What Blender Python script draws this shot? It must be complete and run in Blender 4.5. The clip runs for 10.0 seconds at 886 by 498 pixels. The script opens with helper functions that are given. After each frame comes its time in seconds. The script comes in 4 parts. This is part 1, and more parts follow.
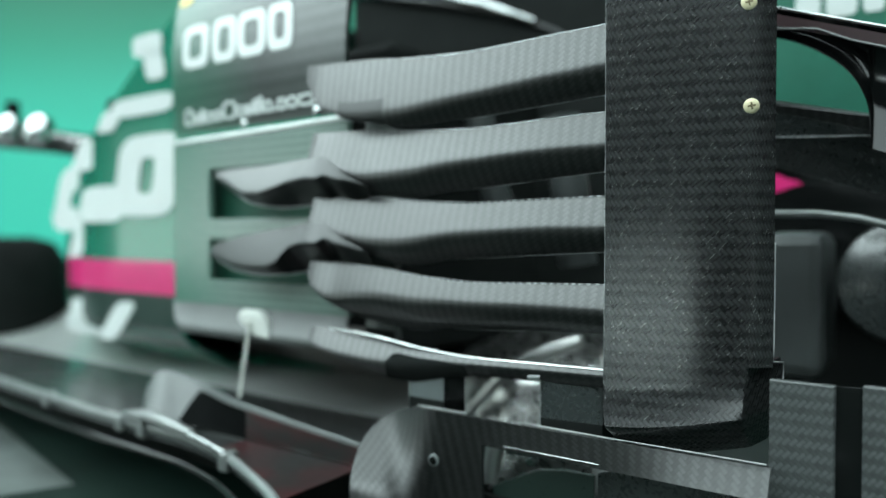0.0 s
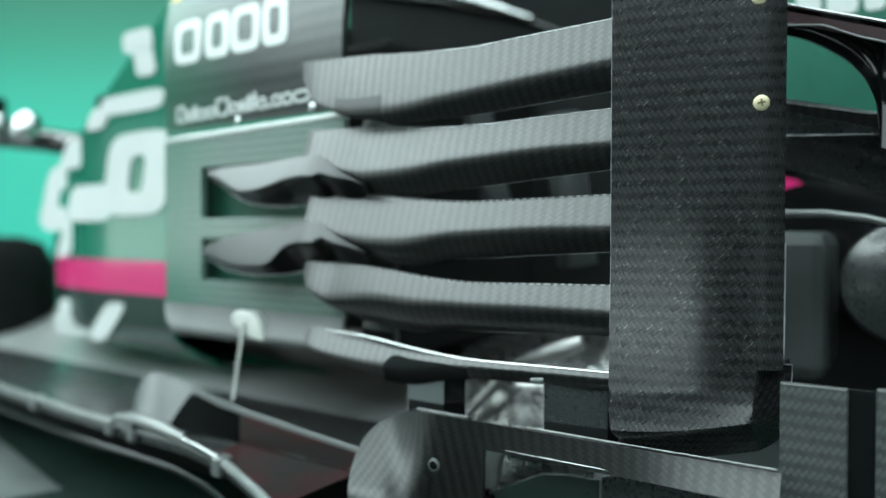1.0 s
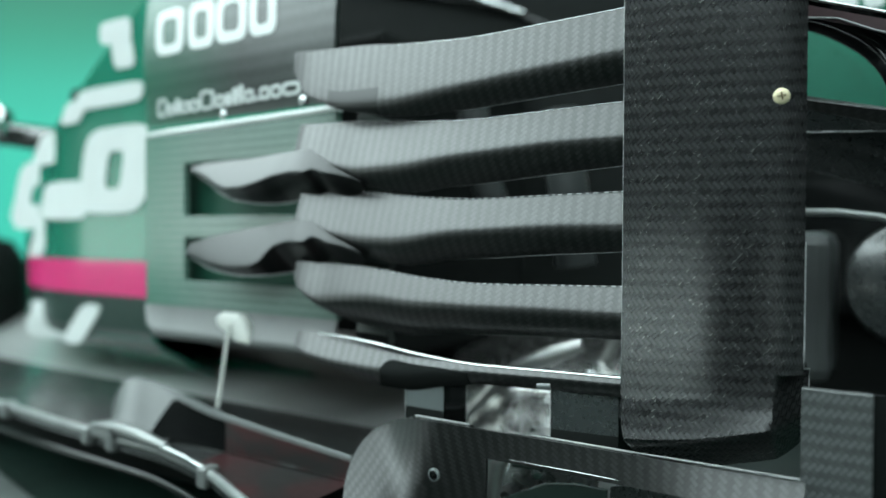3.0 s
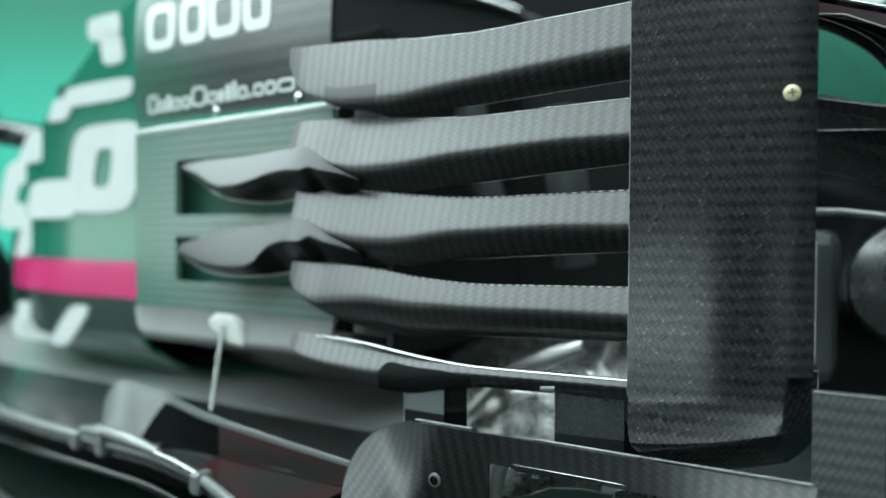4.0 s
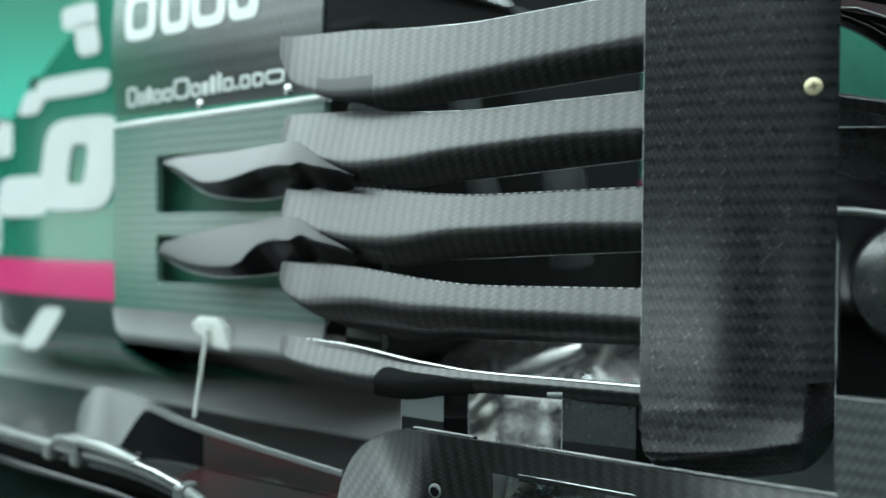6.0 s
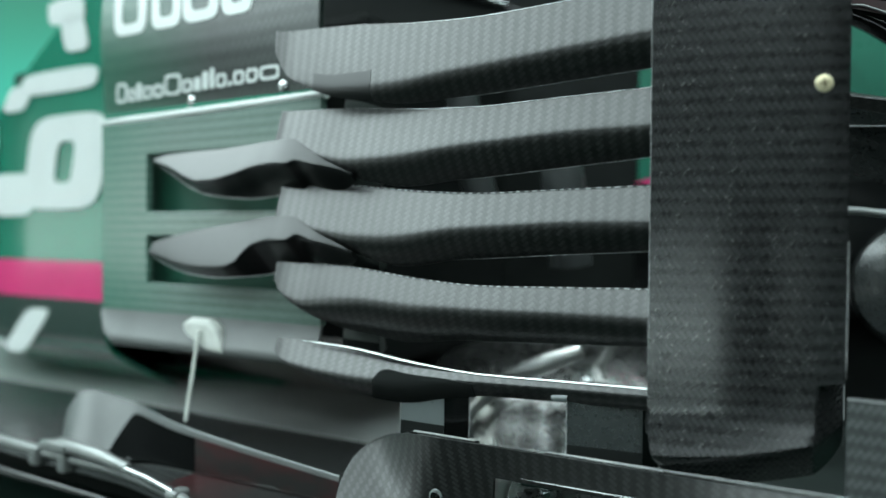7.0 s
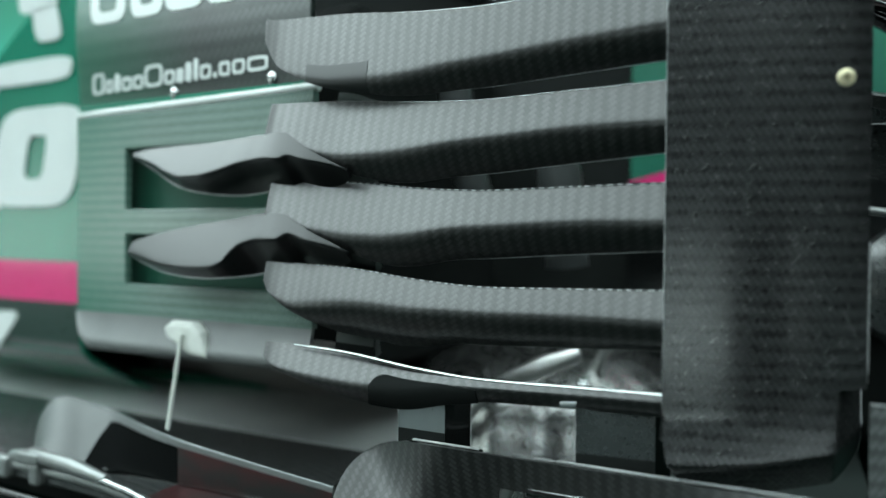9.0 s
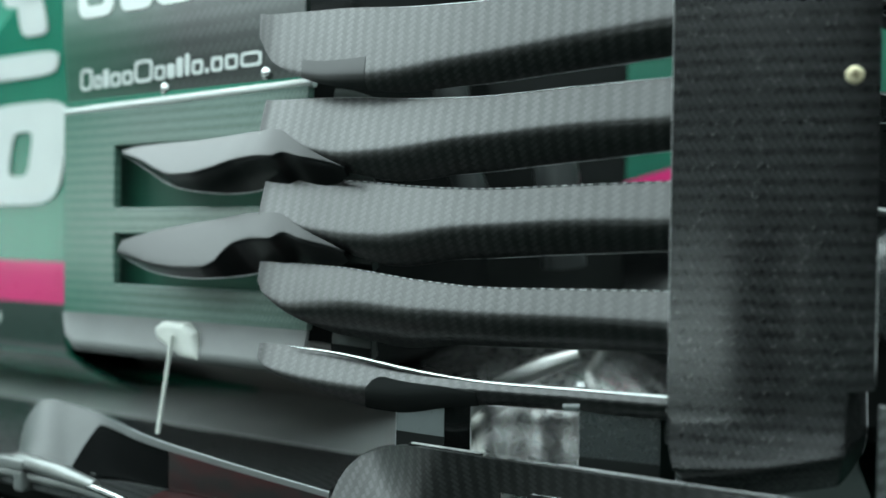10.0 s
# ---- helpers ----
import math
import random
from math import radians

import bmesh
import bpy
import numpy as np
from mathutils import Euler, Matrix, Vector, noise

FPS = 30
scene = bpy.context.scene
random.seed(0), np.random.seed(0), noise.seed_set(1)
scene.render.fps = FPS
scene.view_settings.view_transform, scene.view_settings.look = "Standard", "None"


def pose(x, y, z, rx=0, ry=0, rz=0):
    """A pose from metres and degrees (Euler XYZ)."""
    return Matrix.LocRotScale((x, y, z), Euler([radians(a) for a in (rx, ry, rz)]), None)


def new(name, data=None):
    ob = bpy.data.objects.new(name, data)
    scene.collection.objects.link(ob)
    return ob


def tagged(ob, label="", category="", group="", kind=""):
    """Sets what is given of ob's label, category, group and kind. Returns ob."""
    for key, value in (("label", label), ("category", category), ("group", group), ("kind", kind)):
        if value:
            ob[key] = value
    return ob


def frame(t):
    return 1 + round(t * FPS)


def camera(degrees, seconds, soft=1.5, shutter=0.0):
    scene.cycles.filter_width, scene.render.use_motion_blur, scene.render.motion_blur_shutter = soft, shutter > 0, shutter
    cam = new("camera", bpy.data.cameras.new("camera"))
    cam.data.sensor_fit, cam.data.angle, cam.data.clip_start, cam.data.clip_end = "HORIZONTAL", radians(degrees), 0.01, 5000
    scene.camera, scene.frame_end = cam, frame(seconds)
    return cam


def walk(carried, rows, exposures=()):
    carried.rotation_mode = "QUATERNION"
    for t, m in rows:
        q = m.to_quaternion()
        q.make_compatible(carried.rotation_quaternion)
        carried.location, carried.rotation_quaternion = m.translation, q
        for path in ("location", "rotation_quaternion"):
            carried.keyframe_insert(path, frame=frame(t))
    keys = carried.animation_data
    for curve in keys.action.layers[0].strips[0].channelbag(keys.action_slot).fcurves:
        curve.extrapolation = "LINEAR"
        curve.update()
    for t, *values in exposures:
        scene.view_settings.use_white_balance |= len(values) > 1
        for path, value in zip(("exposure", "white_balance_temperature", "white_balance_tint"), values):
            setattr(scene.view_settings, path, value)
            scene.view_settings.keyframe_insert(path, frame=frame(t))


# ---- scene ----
cam = camera(64.5, 10.0)
METRES, EYE, TILT, LEAN, TURN = 0.14, 0.28, 0.0, 0.0, 0.0
ROWS = [
    (0.0, 0.0, 0.0, 0.0, 0.0, -1.16, -0.03),
    (0.5, -0.0296, 0.0446, -0.0022, -0.43, -1.14, -0.06),
    (1.0, -0.0571, 0.0869, -0.0041, -0.83, -1.14, -0.1),
    (1.5, -0.0874, 0.1319, -0.0059, -1.3, -1.14, -0.12),
    (2.0, -0.115, 0.1733, -0.0079, -1.74, -1.13, -0.15),
    (2.5, -0.1447, 0.2177, -0.0103, -2.22, -1.12, -0.19),
    (4.0, -0.2268, 0.3451, -0.0117, -3.56, -1.15, -0.21),
    (4.5, -0.2549, 0.3885, -0.0135, -4.06, -1.13, -0.24),
    (5.0, -0.2826, 0.4294, -0.016, -4.54, -1.13, -0.29),
    (5.5, -0.3091, 0.4732, -0.0178, -5.04, -1.12, -0.31),
    (7.0, -0.3931, 0.5976, -0.0289, -6.58, -1.0, -0.42),
    (7.5, -0.4206, 0.6412, -0.0318, -7.15, -0.98, -0.46),
    (8.0, -0.4459, 0.6805, -0.0349, -7.66, -0.94, -0.5),
    (8.5, -0.4742, 0.7239, -0.0374, -8.2, -0.91, -0.54),
    (9.0, -0.5006, 0.7625, -0.038, -8.73, -0.92, -0.57),
    (9.5, -0.5248, 0.8017, -0.0425, -9.29, -0.87, -0.62),
    (10.0, -0.5472, 0.8352, -0.0442, -9.8, -0.86, -0.66),
]
walk(cam, [(t, pose(0, 0, EYE, TILT, LEAN, TURN) @ pose(METRES * x, METRES * y, METRES * z, 90 + pitch, roll, yaw)) for t, x, y, z, yaw, pitch, roll in ROWS], [(0.0, 0.24), (5.0, 0.18), (10.0, 0.05)])

# depth of field of the lens
cam.data.dof.use_dof = True
cam.data.dof.focus_distance = 0.450
cam.data.dof.aperture_fstop = 2.25

# ---- light ----
world = bpy.data.worlds.new("studio_air")
world.use_nodes = True
world.node_tree.nodes["Background"].inputs[0].default_value = (0.30, 0.36, 0.34, 1)
world.node_tree.nodes["Background"].inputs[1].default_value = 0.04
scene.world = world
scene.view_settings.exposure = 0.0
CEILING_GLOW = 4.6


# ---- materials ----
class Net:
    """Short hand for node trees."""

    def __init__(self, name):
        self.mat = bpy.data.materials.new(name)
        self.mat.use_nodes = True
        self.tree = self.mat.node_tree
        self.bsdf = self.tree.nodes["Principled BSDF"]

    def node(self, kind, **fields):
        n = self.tree.nodes.new(kind)
        for key, value in fields.items():
            setattr(n, key, value)
        return n

    def join(self, a, b):
        self.tree.links.new(a, b)

    def plug(self, socket, value):
        if isinstance(value, (int, float, tuple)):
            socket.default_value = value
        else:
            self.join(value, socket)

    def math(self, op, a, b=0.0, c=0.0, clamp=False):
        n = self.node("ShaderNodeMath", operation=op, use_clamp=clamp)
        for s, v in zip(n.inputs, (a, b, c)):
            self.plug(s, v)
        return n.outputs[0]

    def noise(self, scale, detail=3.0, rough=0.55, coords=None, stretch=(1, 1, 1)):
        if coords is None:
            coords = self.node("ShaderNodeTexCoord").outputs["Object"]
        m = self.node("ShaderNodeMapping")
        m.inputs["Scale"].default_value = stretch
        self.join(coords, m.inputs["Vector"])
        n = self.node("ShaderNodeTexNoise")
        n.inputs["Scale"].default_value = scale
        n.inputs["Detail"].default_value = detail
        n.inputs["Roughness"].default_value = rough
        self.join(m.outputs[0], n.inputs["Vector"])
        return n.outputs["Fac"]

    def ramp(self, fac, stops):
        n = self.node("ShaderNodeValToRGB")
        while len(n.color_ramp.elements) < len(stops):
            n.color_ramp.elements.new(0.5)
        for e, (pos, col) in zip(n.color_ramp.elements, stops):
            e.position, e.color = pos, (*col, 1)
        self.join(fac, n.inputs[0])
        return n.outputs["Color"]

    def blend(self, fac, a, b):
        n = self.node("ShaderNodeMix", data_type="RGBA")
        self.plug(n.inputs["Factor"], fac)
        self.plug(n.inputs["A"], a if not isinstance(a, tuple) else (*a, 1))
        self.plug(n.inputs["B"], b if not isinstance(b, tuple) else (*b, 1))
        return n.outputs["Result"]

    def bump(self, height, strength, distance):
        n = self.node("ShaderNodeBump")
        n.inputs["Strength"].default_value = strength
        n.inputs["Distance"].default_value = distance
        self.join(height, n.inputs["Height"])
        self.join(n.outputs[0], self.bsdf.inputs["Normal"])
        return n

    def put(self, **values):
        for key, v in values.items():
            s = self.bsdf.inputs[key.replace("_", " ").title().replace("Ior", "IOR")]
            self.plug(s, (*v, 1) if isinstance(v, tuple) else v)


def carbon(name, tow=0.0028, angle=45.0, dark=(0.003, 0.0035, 0.0035), light=(0.017, 0.020, 0.0195), gloss=0.30, coat=1.0, relief=0.5, sheen=0.12, specks=0.0, fibre=0.5, ripple=0.0, fade=None, cross=0.0):
    """Two by two twill in metres of the UV map, at an angle, under resin."""
    n = Net(name)
    uv = n.node("ShaderNodeUVMap", uv_map="metres").outputs[0]
    wob = n.node("ShaderNodeTexNoise")
    wob.inputs["Scale"].default_value = 45.0
    n.join(uv, wob.inputs["Vector"])
    off = n.node("ShaderNodeVectorMath", operation="SCALE")
    off.inputs["Scale"].default_value = 0.0016
    n.join(wob.outputs["Color"], off.inputs[0])
    add = n.node("ShaderNodeVectorMath", operation="ADD")
    n.join(uv, add.inputs[0])
    n.join(off.outputs[0], add.inputs[1])
    rot = n.node("ShaderNodeMapping")
    rot.inputs["Rotation"].default_value = (0, 0, radians(angle))
    rot.inputs["Scale"].default_value = (1 / tow, 1 / tow, 1)
    n.join(add.outputs[0], rot.inputs["Vector"])
    sep = n.node("ShaderNodeSeparateXYZ")
    n.join(rot.outputs[0], sep.inputs[0])
    u, v = sep.outputs[0], sep.outputs[1]
    iu, iv = n.math("FLOOR", u), n.math("FLOOR", v)
    fu, fv = n.math("FRACT", u), n.math("FRACT", v)
    phase = n.math("FLOORED_MODULO", n.math("SUBTRACT", iu, iv), 4.0)
    over = n.math("LESS_THAN", phase, 1.5)
    arch_u = n.math("SINE", n.math("MULTIPLY", fu, math.pi))
    arch_v = n.math("SINE", n.math("MULTIPLY", fv, math.pi))
    # along its run each tow rises over two neighbours and dives at the ends
    run_a = n.math("SINE", n.math("MULTIPLY", n.math("FRACT", n.math("MULTIPLY", n.math("ADD", n.math("SUBTRACT", v, iu), 4000.0 + 1.0), 0.25)), math.pi * 2))
    warp = n.math("POWER", arch_u, 0.5)
    weft = n.math("POWER", arch_v, 0.5)
    m1 = n.math("MULTIPLY", warp, over)
    m2 = n.math("MULTIPLY", weft, n.math("SUBTRACT", 1.0, over))
    height = n.math("ADD", m1, m2)
    cell = n.node("ShaderNodeTexWhiteNoise", noise_dimensions="2D")
    comb = n.node("ShaderNodeCombineXYZ")
    n.join(iu, comb.inputs[0])
    n.join(iv, comb.inputs[1])
    n.join(comb.outputs[0], cell.inputs["Vector"])
    stain = n.noise(14.0, 4.0)
    tone = n.noise(22.0, 3.0)
    tows = n.math("MULTIPLY", over, n.math("ADD", 0.25, n.math("MULTIPLY", tone, 0.65)))
    if cross:
        tows = n.math("ADD", tows, n.math("MULTIPLY", n.math("SUBTRACT", 1.0, over), cross))
    fibre_fac = n.math("ADD", n.math("ADD", 0.14, tows), n.math("MULTIPLY", cell.outputs["Value"], 0.25))
    fibre_fac = n.math("MULTIPLY", fibre_fac, n.math("ADD", 0.15, n.math("MULTIPLY", height, 0.85)))
    col = n.blend(fibre_fac, dark, light)
    if specks:
        # light glints painted at the ends of single tows, and fine dust
        edge = n.math("LESS_THAN", n.math("ABSOLUTE", n.math("SUBTRACT", fv, 0.95)), 0.022)
        lone = n.math("GREATER_THAN", cell.outputs["Value"], 0.88)
        patchy = n.math("GREATER_THAN", n.noise(38.0, 3.0), 0.46)
        glint = n.math("MULTIPLY", n.math("MULTIPLY", edge, lone), patchy)
        dust = n.math("GREATER_THAN", n.noise(1100.0, 2.0), 0.74)
        col = n.blend(n.math("MULTIPLY", n.math("MAXIMUM", glint, dust), specks), col, (0.30, 0.315, 0.30))
    if fade:
        # painted colour that runs out into the bare weave along the panel
        tint, x0, x1 = fade
        sep2 = n.node("ShaderNodeSeparateXYZ")
        n.join(n.node("ShaderNodeTexCoord").outputs["Object"], sep2.inputs[0])
        run = n.math("DIVIDE", n.math("SUBTRACT", x1, sep2.outputs[0]), x1 - x0, clamp=True)
        col = n.blend(n.math("MULTIPLY", run, n.math("ADD", 0.75, n.math("MULTIPLY", tone, 0.4)), clamp=True), col, tint)
    n.put(base_color=col, ior=1.5, specular_ior_level=n.math("ADD", 0.06, n.math("MULTIPLY", fibre_fac, fibre)))
    rough = n.math("ADD", gloss - 0.05, n.math("MULTIPLY", stain, 0.12))
    n.put(roughness=n.math("ADD", rough, n.math("MULTIPLY", over, 0.05)))
    n.bump(height, relief, 0.00035)
    if coat and ripple:
        soft = n.node("ShaderNodeBump")
        soft.inputs["Strength"].default_value = ripple
        soft.inputs["Distance"].default_value = 0.00035
        n.join(height, soft.inputs["Height"])
        n.join(soft.outputs[0], n.bsdf.inputs["Coat Normal"])
    if coat:
        n.put(coat_weight=coat, coat_roughness=sheen, coat_ior=1.62)
    return n.mat


def paint(name, colour, rough=0.2, vary=0.15, coat=0.0, metal=0.0, scale=6.0, grain=0.0, shine=0.5, veil=0.05):
    n = Net(name)
    f = n.noise(scale, 4.0)
    lo = tuple(c * (1 - vary) for c in colour)
    hi = tuple(min(1, c * (1 + vary)) for c in colour)
    n.put(base_color=n.ramp(f, [(0.3, lo), (0.7, hi)]), metallic=metal, specular_ior_level=shine)
    f2 = n.noise(scale * 25, 3.0)
    n.put(roughness=n.math("ADD", rough, n.math("MULTIPLY", n.math("SUBTRACT", f2, 0.5), 0.14)))
    if grain:
        n.bump(n.noise(scale * 60, 3.0), grain, 0.0006)
    if coat:
        n.put(coat_weight=coat, coat_roughness=veil)
    return n.mat


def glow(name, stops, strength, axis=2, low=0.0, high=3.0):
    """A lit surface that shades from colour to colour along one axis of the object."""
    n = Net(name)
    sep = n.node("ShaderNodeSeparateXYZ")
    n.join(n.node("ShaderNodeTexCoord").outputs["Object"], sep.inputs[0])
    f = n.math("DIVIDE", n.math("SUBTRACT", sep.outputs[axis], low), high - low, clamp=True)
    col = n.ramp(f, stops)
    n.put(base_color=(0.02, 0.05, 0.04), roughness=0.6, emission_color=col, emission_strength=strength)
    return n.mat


CARBON_VANE = carbon("carbon_twill_vane", dark=(0.0014, 0.0016, 0.0016), light=(0.0240, 0.0254, 0.0260), gloss=0.42, relief=0.45, specks=0.9, sheen=0.19, fibre=0.16, ripple=0.05, cross=0.16)
CARBON_BLADE = carbon("carbon_twill_blade", angle=-45.0, dark=(0.001, 0.0012, 0.0012), light=(0.018, 0.0187, 0.0178), gloss=0.40, relief=0.55, specks=0.10, sheen=0.30, fibre=0.24, ripple=0.02)
CARBON_PLATE = carbon("carbon_twill_plate", gloss=0.35, relief=0.3, dark=(0.098, 0.152, 0.128), light=(0.150, 0.228, 0.197), sheen=0.18, coat=0.75, fade=((0.012, 0.135, 0.085), -0.73, -0.60))
CARBON_DRY = carbon("carbon_twill_dry", gloss=0.4, relief=0.3, dark=(0.038, 0.042, 0.042), light=(0.075, 0.081, 0.081), sheen=0.16, coat=1.0)
CARBON_FLOOR = carbon("carbon_twill_floor", gloss=0.4, relief=0.2, dark=(0.014, 0.016, 0.016), light=(0.028, 0.031, 0.031), sheen=0.2, coat=1.0)
CARBON_BLACK = carbon("carbon_black_lacquer", tow=0.005, gloss=0.3, coat=0.62, relief=0.15, dark=(0.006, 0.012, 0.010), light=(0.018, 0.026, 0.023), sheen=0.30, fibre=0.14, ripple=0.05, fade=((0.004, 0.105, 0.060), -0.73, -0.56))
def cut_weave():
    """The sawn edge of a laminate: pale and dark tow ends by turns."""
    n = Net("cut_weave_edge")
    sep = n.node("ShaderNodeSeparateXYZ")
    n.join(n.node("ShaderNodeTexCoord").outputs["Object"], sep.inputs[0])
    wave = n.math("SINE", n.math("ADD", n.math("MULTIPLY", sep.outputs[0], 2 * math.pi / 0.0058), n.math("MULTIPLY", n.noise(60.0), 9.0)))
    n.put(base_color=n.ramp(n.math("ADD", n.math("MULTIPLY", wave, 0.5), 0.5), [(0.35, (0.02, 0.022, 0.022)), (0.6, (0.34, 0.36, 0.355))]), roughness=0.3)
    return n.mat


CARBON_FOOT = carbon("carbon_twill_foot", angle=-45.0, dark=(0.002, 0.0023, 0.0022), light=(0.032, 0.0335, 0.0325), gloss=0.55, relief=0.10, sheen=0.50, fibre=0.10, ripple=0.03)
CUT_WEAVE = cut_weave()
RESIN = paint("bonded_resin_patch", (0.008, 0.009, 0.009), rough=0.36, scale=30, shine=0.6)
# the sheen on the vane's lobe is put into this grey
LOBE_SHEEN = paint("lobe_sheen_grey", (0.092, 0.098, 0.097), rough=0.55, scale=14, vary=0.15, coat=0.15, veil=0.45)
WING_SATIN = paint("satin_black_winglet", (0.003, 0.0036, 0.0037), rough=0.30, scale=30, shine=0.30, coat=0.42, veil=0.24)
BRACKET_GREY = paint("dark_anodised_sheet", (0.105, 0.120, 0.120), rough=0.30, coat=0.8, veil=0.2, scale=12, vary=0.2)
SPACER = paint("dark_green_grey_spacer", (0.030, 0.040, 0.036), rough=0.32, coat=0.7, veil=0.25, scale=12, vary=0.2)
BRACKET_DARK = paint("black_anodised_sheet", (0.024, 0.029, 0.029), rough=0.28, coat=1.0, veil=0.18, scale=12, vary=0.3)
RAMP_LIT = paint("lit_ramp_grey", (0.33, 0.345, 0.335), rough=0.3, scale=8, vary=0.2, coat=0.5, veil=0.25)
EDGE_GREY = paint("pale_rolled_edge", (0.22, 0.232, 0.228), rough=0.3, metal=0.5, scale=30, vary=0.2)
DUCT_SATIN = paint("satin_brown_black_body", (0.20, 0.18, 0.172), rough=0.35, scale=12, vary=0.25, coat=0.8, veil=0.25)
ARM_SHEEN = paint("arm_red_reflection", (0.026, 0.004, 0.007), rough=0.45, scale=30, vary=0.5, coat=0.1, veil=0.25)
PANEL_DIM = paint("dim_grey_panel", (0.044, 0.049, 0.049), rough=0.42, scale=12, vary=0.3)


def red_sheen():
    """Dark lacquer with a dull red reflection painted in here and there."""
    n = Net("red_reflection_lacquer")
    n.put(base_color=n.ramp(n.noise(16.0, 3.0, stretch=(1, 1, 2.5)), [(0.42, (0.014, 0.0135, 0.013)), (0.66, (0.040, 0.011, 0.012))]))
    n.put(roughness=n.math("ADD", 0.25, n.math("MULTIPLY", n.noise(120.0), 0.15)), coat_weight=0.08, coat_roughness=0.35, specular_ior_level=0.2)
    return n.mat


RED_SHEEN = red_sheen()
FLOOR_DIM = paint("dim_green_grey_floor", (0.016, 0.022, 0.020), rough=0.5, scale=12, vary=0.3, coat=0.08, veil=0.35)
PANEL_EDGE = paint("satin_grey_panel_edge", (0.105, 0.112, 0.110), rough=0.45, scale=14, vary=0.2, coat=0.35, veil=0.42)
BLACK_GLOSS = paint("black_gloss_lacquer", (0.004, 0.0045, 0.0045), rough=0.12, scale=20)
SHADE_BLACK = paint("hollow_shade_black", (0.0035, 0.004, 0.004), rough=0.8, scale=20, shine=0.02)
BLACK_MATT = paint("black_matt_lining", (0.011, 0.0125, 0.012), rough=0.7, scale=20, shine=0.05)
GREEN = paint("racing_green_paint", (0.008, 0.17, 0.105), rough=0.22, coat=0.6, scale=4)
GREEN_DARK = paint("dark_green_paint", (0.006, 0.028, 0.021), rough=0.3, coat=1.0, scale=5)
# racing green again, darkened for the shade on the chassis
GREEN_SHADED = paint("racing_green_shaded", (0.010, 0.112, 0.072), rough=0.3, coat=0.4, scale=9, vary=0.2)
FIN_GREEN = paint("green_black_gloss", (0.018, 0.032, 0.027), rough=0.3, coat=0.5, veil=0.2, scale=10)
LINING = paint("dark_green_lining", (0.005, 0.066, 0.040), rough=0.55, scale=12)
PINK = paint("magenta_stripe_paint", (0.62, 0.02, 0.16), rough=0.3, coat=0.3, scale=5)
WHITE = paint("white_decal", (0.58, 0.62, 0.605), rough=0.35, vary=0.04, scale=20)
GOLD = paint("yellow_decal", (0.65, 0.45, 0.05), rough=0.35, vary=0.05, scale=20)
BRASS = paint("brass_plated_steel", (0.66, 0.60, 0.40), rough=0.42, metal=0.6, scale=300, vary=0.12)
BRASS_DARK = paint("dark_brass_recess", (0.16, 0.13, 0.07), rough=0.5, metal=0.5, scale=300, vary=0.2)
EDGE_PALE = paint("pale_edge_line", (0.30, 0.31, 0.31), rough=0.4, vary=0.3, scale=120)
STEEL = paint("brushed_steel", (0.55, 0.57, 0.57), rough=0.24, metal=1.0, scale=60, vary=0.2)
FOIL = paint("heat_shield_metal", (0.62, 0.62, 0.61), rough=0.27, metal=1.0, scale=5, vary=0.10)
FOIL_PALE = paint("pale_heat_shield_metal", (0.78, 0.78, 0.765), rough=0.30, metal=0.85, scale=14, vary=0.25)
PALE = paint("pale_grey_putty", (0.62, 0.64, 0.60), rough=0.5, vary=0.08, scale=80, grain=0.3)
RUBBER = paint("tyre_rubber", (0.018, 0.018, 0.019), rough=0.6, scale=30, grain=0.3)
FLOOR_GREY = paint("polished_pale_floor", (0.27, 0.29, 0.285), rough=0.25, vary=0.08, scale=1.2)
GROUND_DARK = paint("dark_green_ground", (0.005, 0.013, 0.010), rough=0.8, vary=0.3, scale=9, grain=0.4, shine=0.1)
GROUND_FADE = paint("ground_fade_grey", (0.055, 0.066, 0.062), rough=0.6, vary=0.4, scale=9, grain=0.3)
WALL_GREY = paint("dark_studio_wall", (0.05, 0.062, 0.060), rough=0.7, vary=0.2, scale=1.5)
CEIL_GREY = paint("dark_ceiling", (0.03, 0.035, 0.034), rough=0.8, vary=0.2, scale=1.5)
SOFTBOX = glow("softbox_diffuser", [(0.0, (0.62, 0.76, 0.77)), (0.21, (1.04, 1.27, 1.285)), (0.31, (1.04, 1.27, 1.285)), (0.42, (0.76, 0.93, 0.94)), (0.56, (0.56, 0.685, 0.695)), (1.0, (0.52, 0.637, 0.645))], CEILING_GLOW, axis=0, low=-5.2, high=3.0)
HELPER_LOW = glow("low_helper_diffuser", [(0.0, (0.84, 1.0, 0.96)), (0.45, (0.57, 0.68, 0.65)), (1.0, (0.16, 0.19, 0.19))], 2.9, low=0.06, high=1.1)
HELPER_SIDE = glow("narrow_helper_diffuser", [(0.0, (0.80, 1.0, 0.99)), (0.5, (0.47, 0.58, 0.575)), (1.0, (0.10, 0.115, 0.11))], 10.0, low=0.02, high=0.16)
HELPER_NOSE = glow("dimmed_helper_diffuser", [(0.0, (0.84, 1.0, 0.98)), (0.5, (0.50, 0.60, 0.59)), (1.0, (0.14, 0.17, 0.17))], 2.0, low=0.02, high=0.32)
# the backdrop's light and its fall-off upwards are put into emission
BACKDROP = glow("green_glow_backdrop", [(0.0, (0.02, 0.70, 0.52)), (0.36, (0.03, 0.72, 0.52)), (0.50, (0.03, 0.60, 0.42)), (0.63, (0.03, 0.42, 0.27)), (0.78, (0.05, 0.29, 0.18))], 0.68, low=0.0, high=2.6)


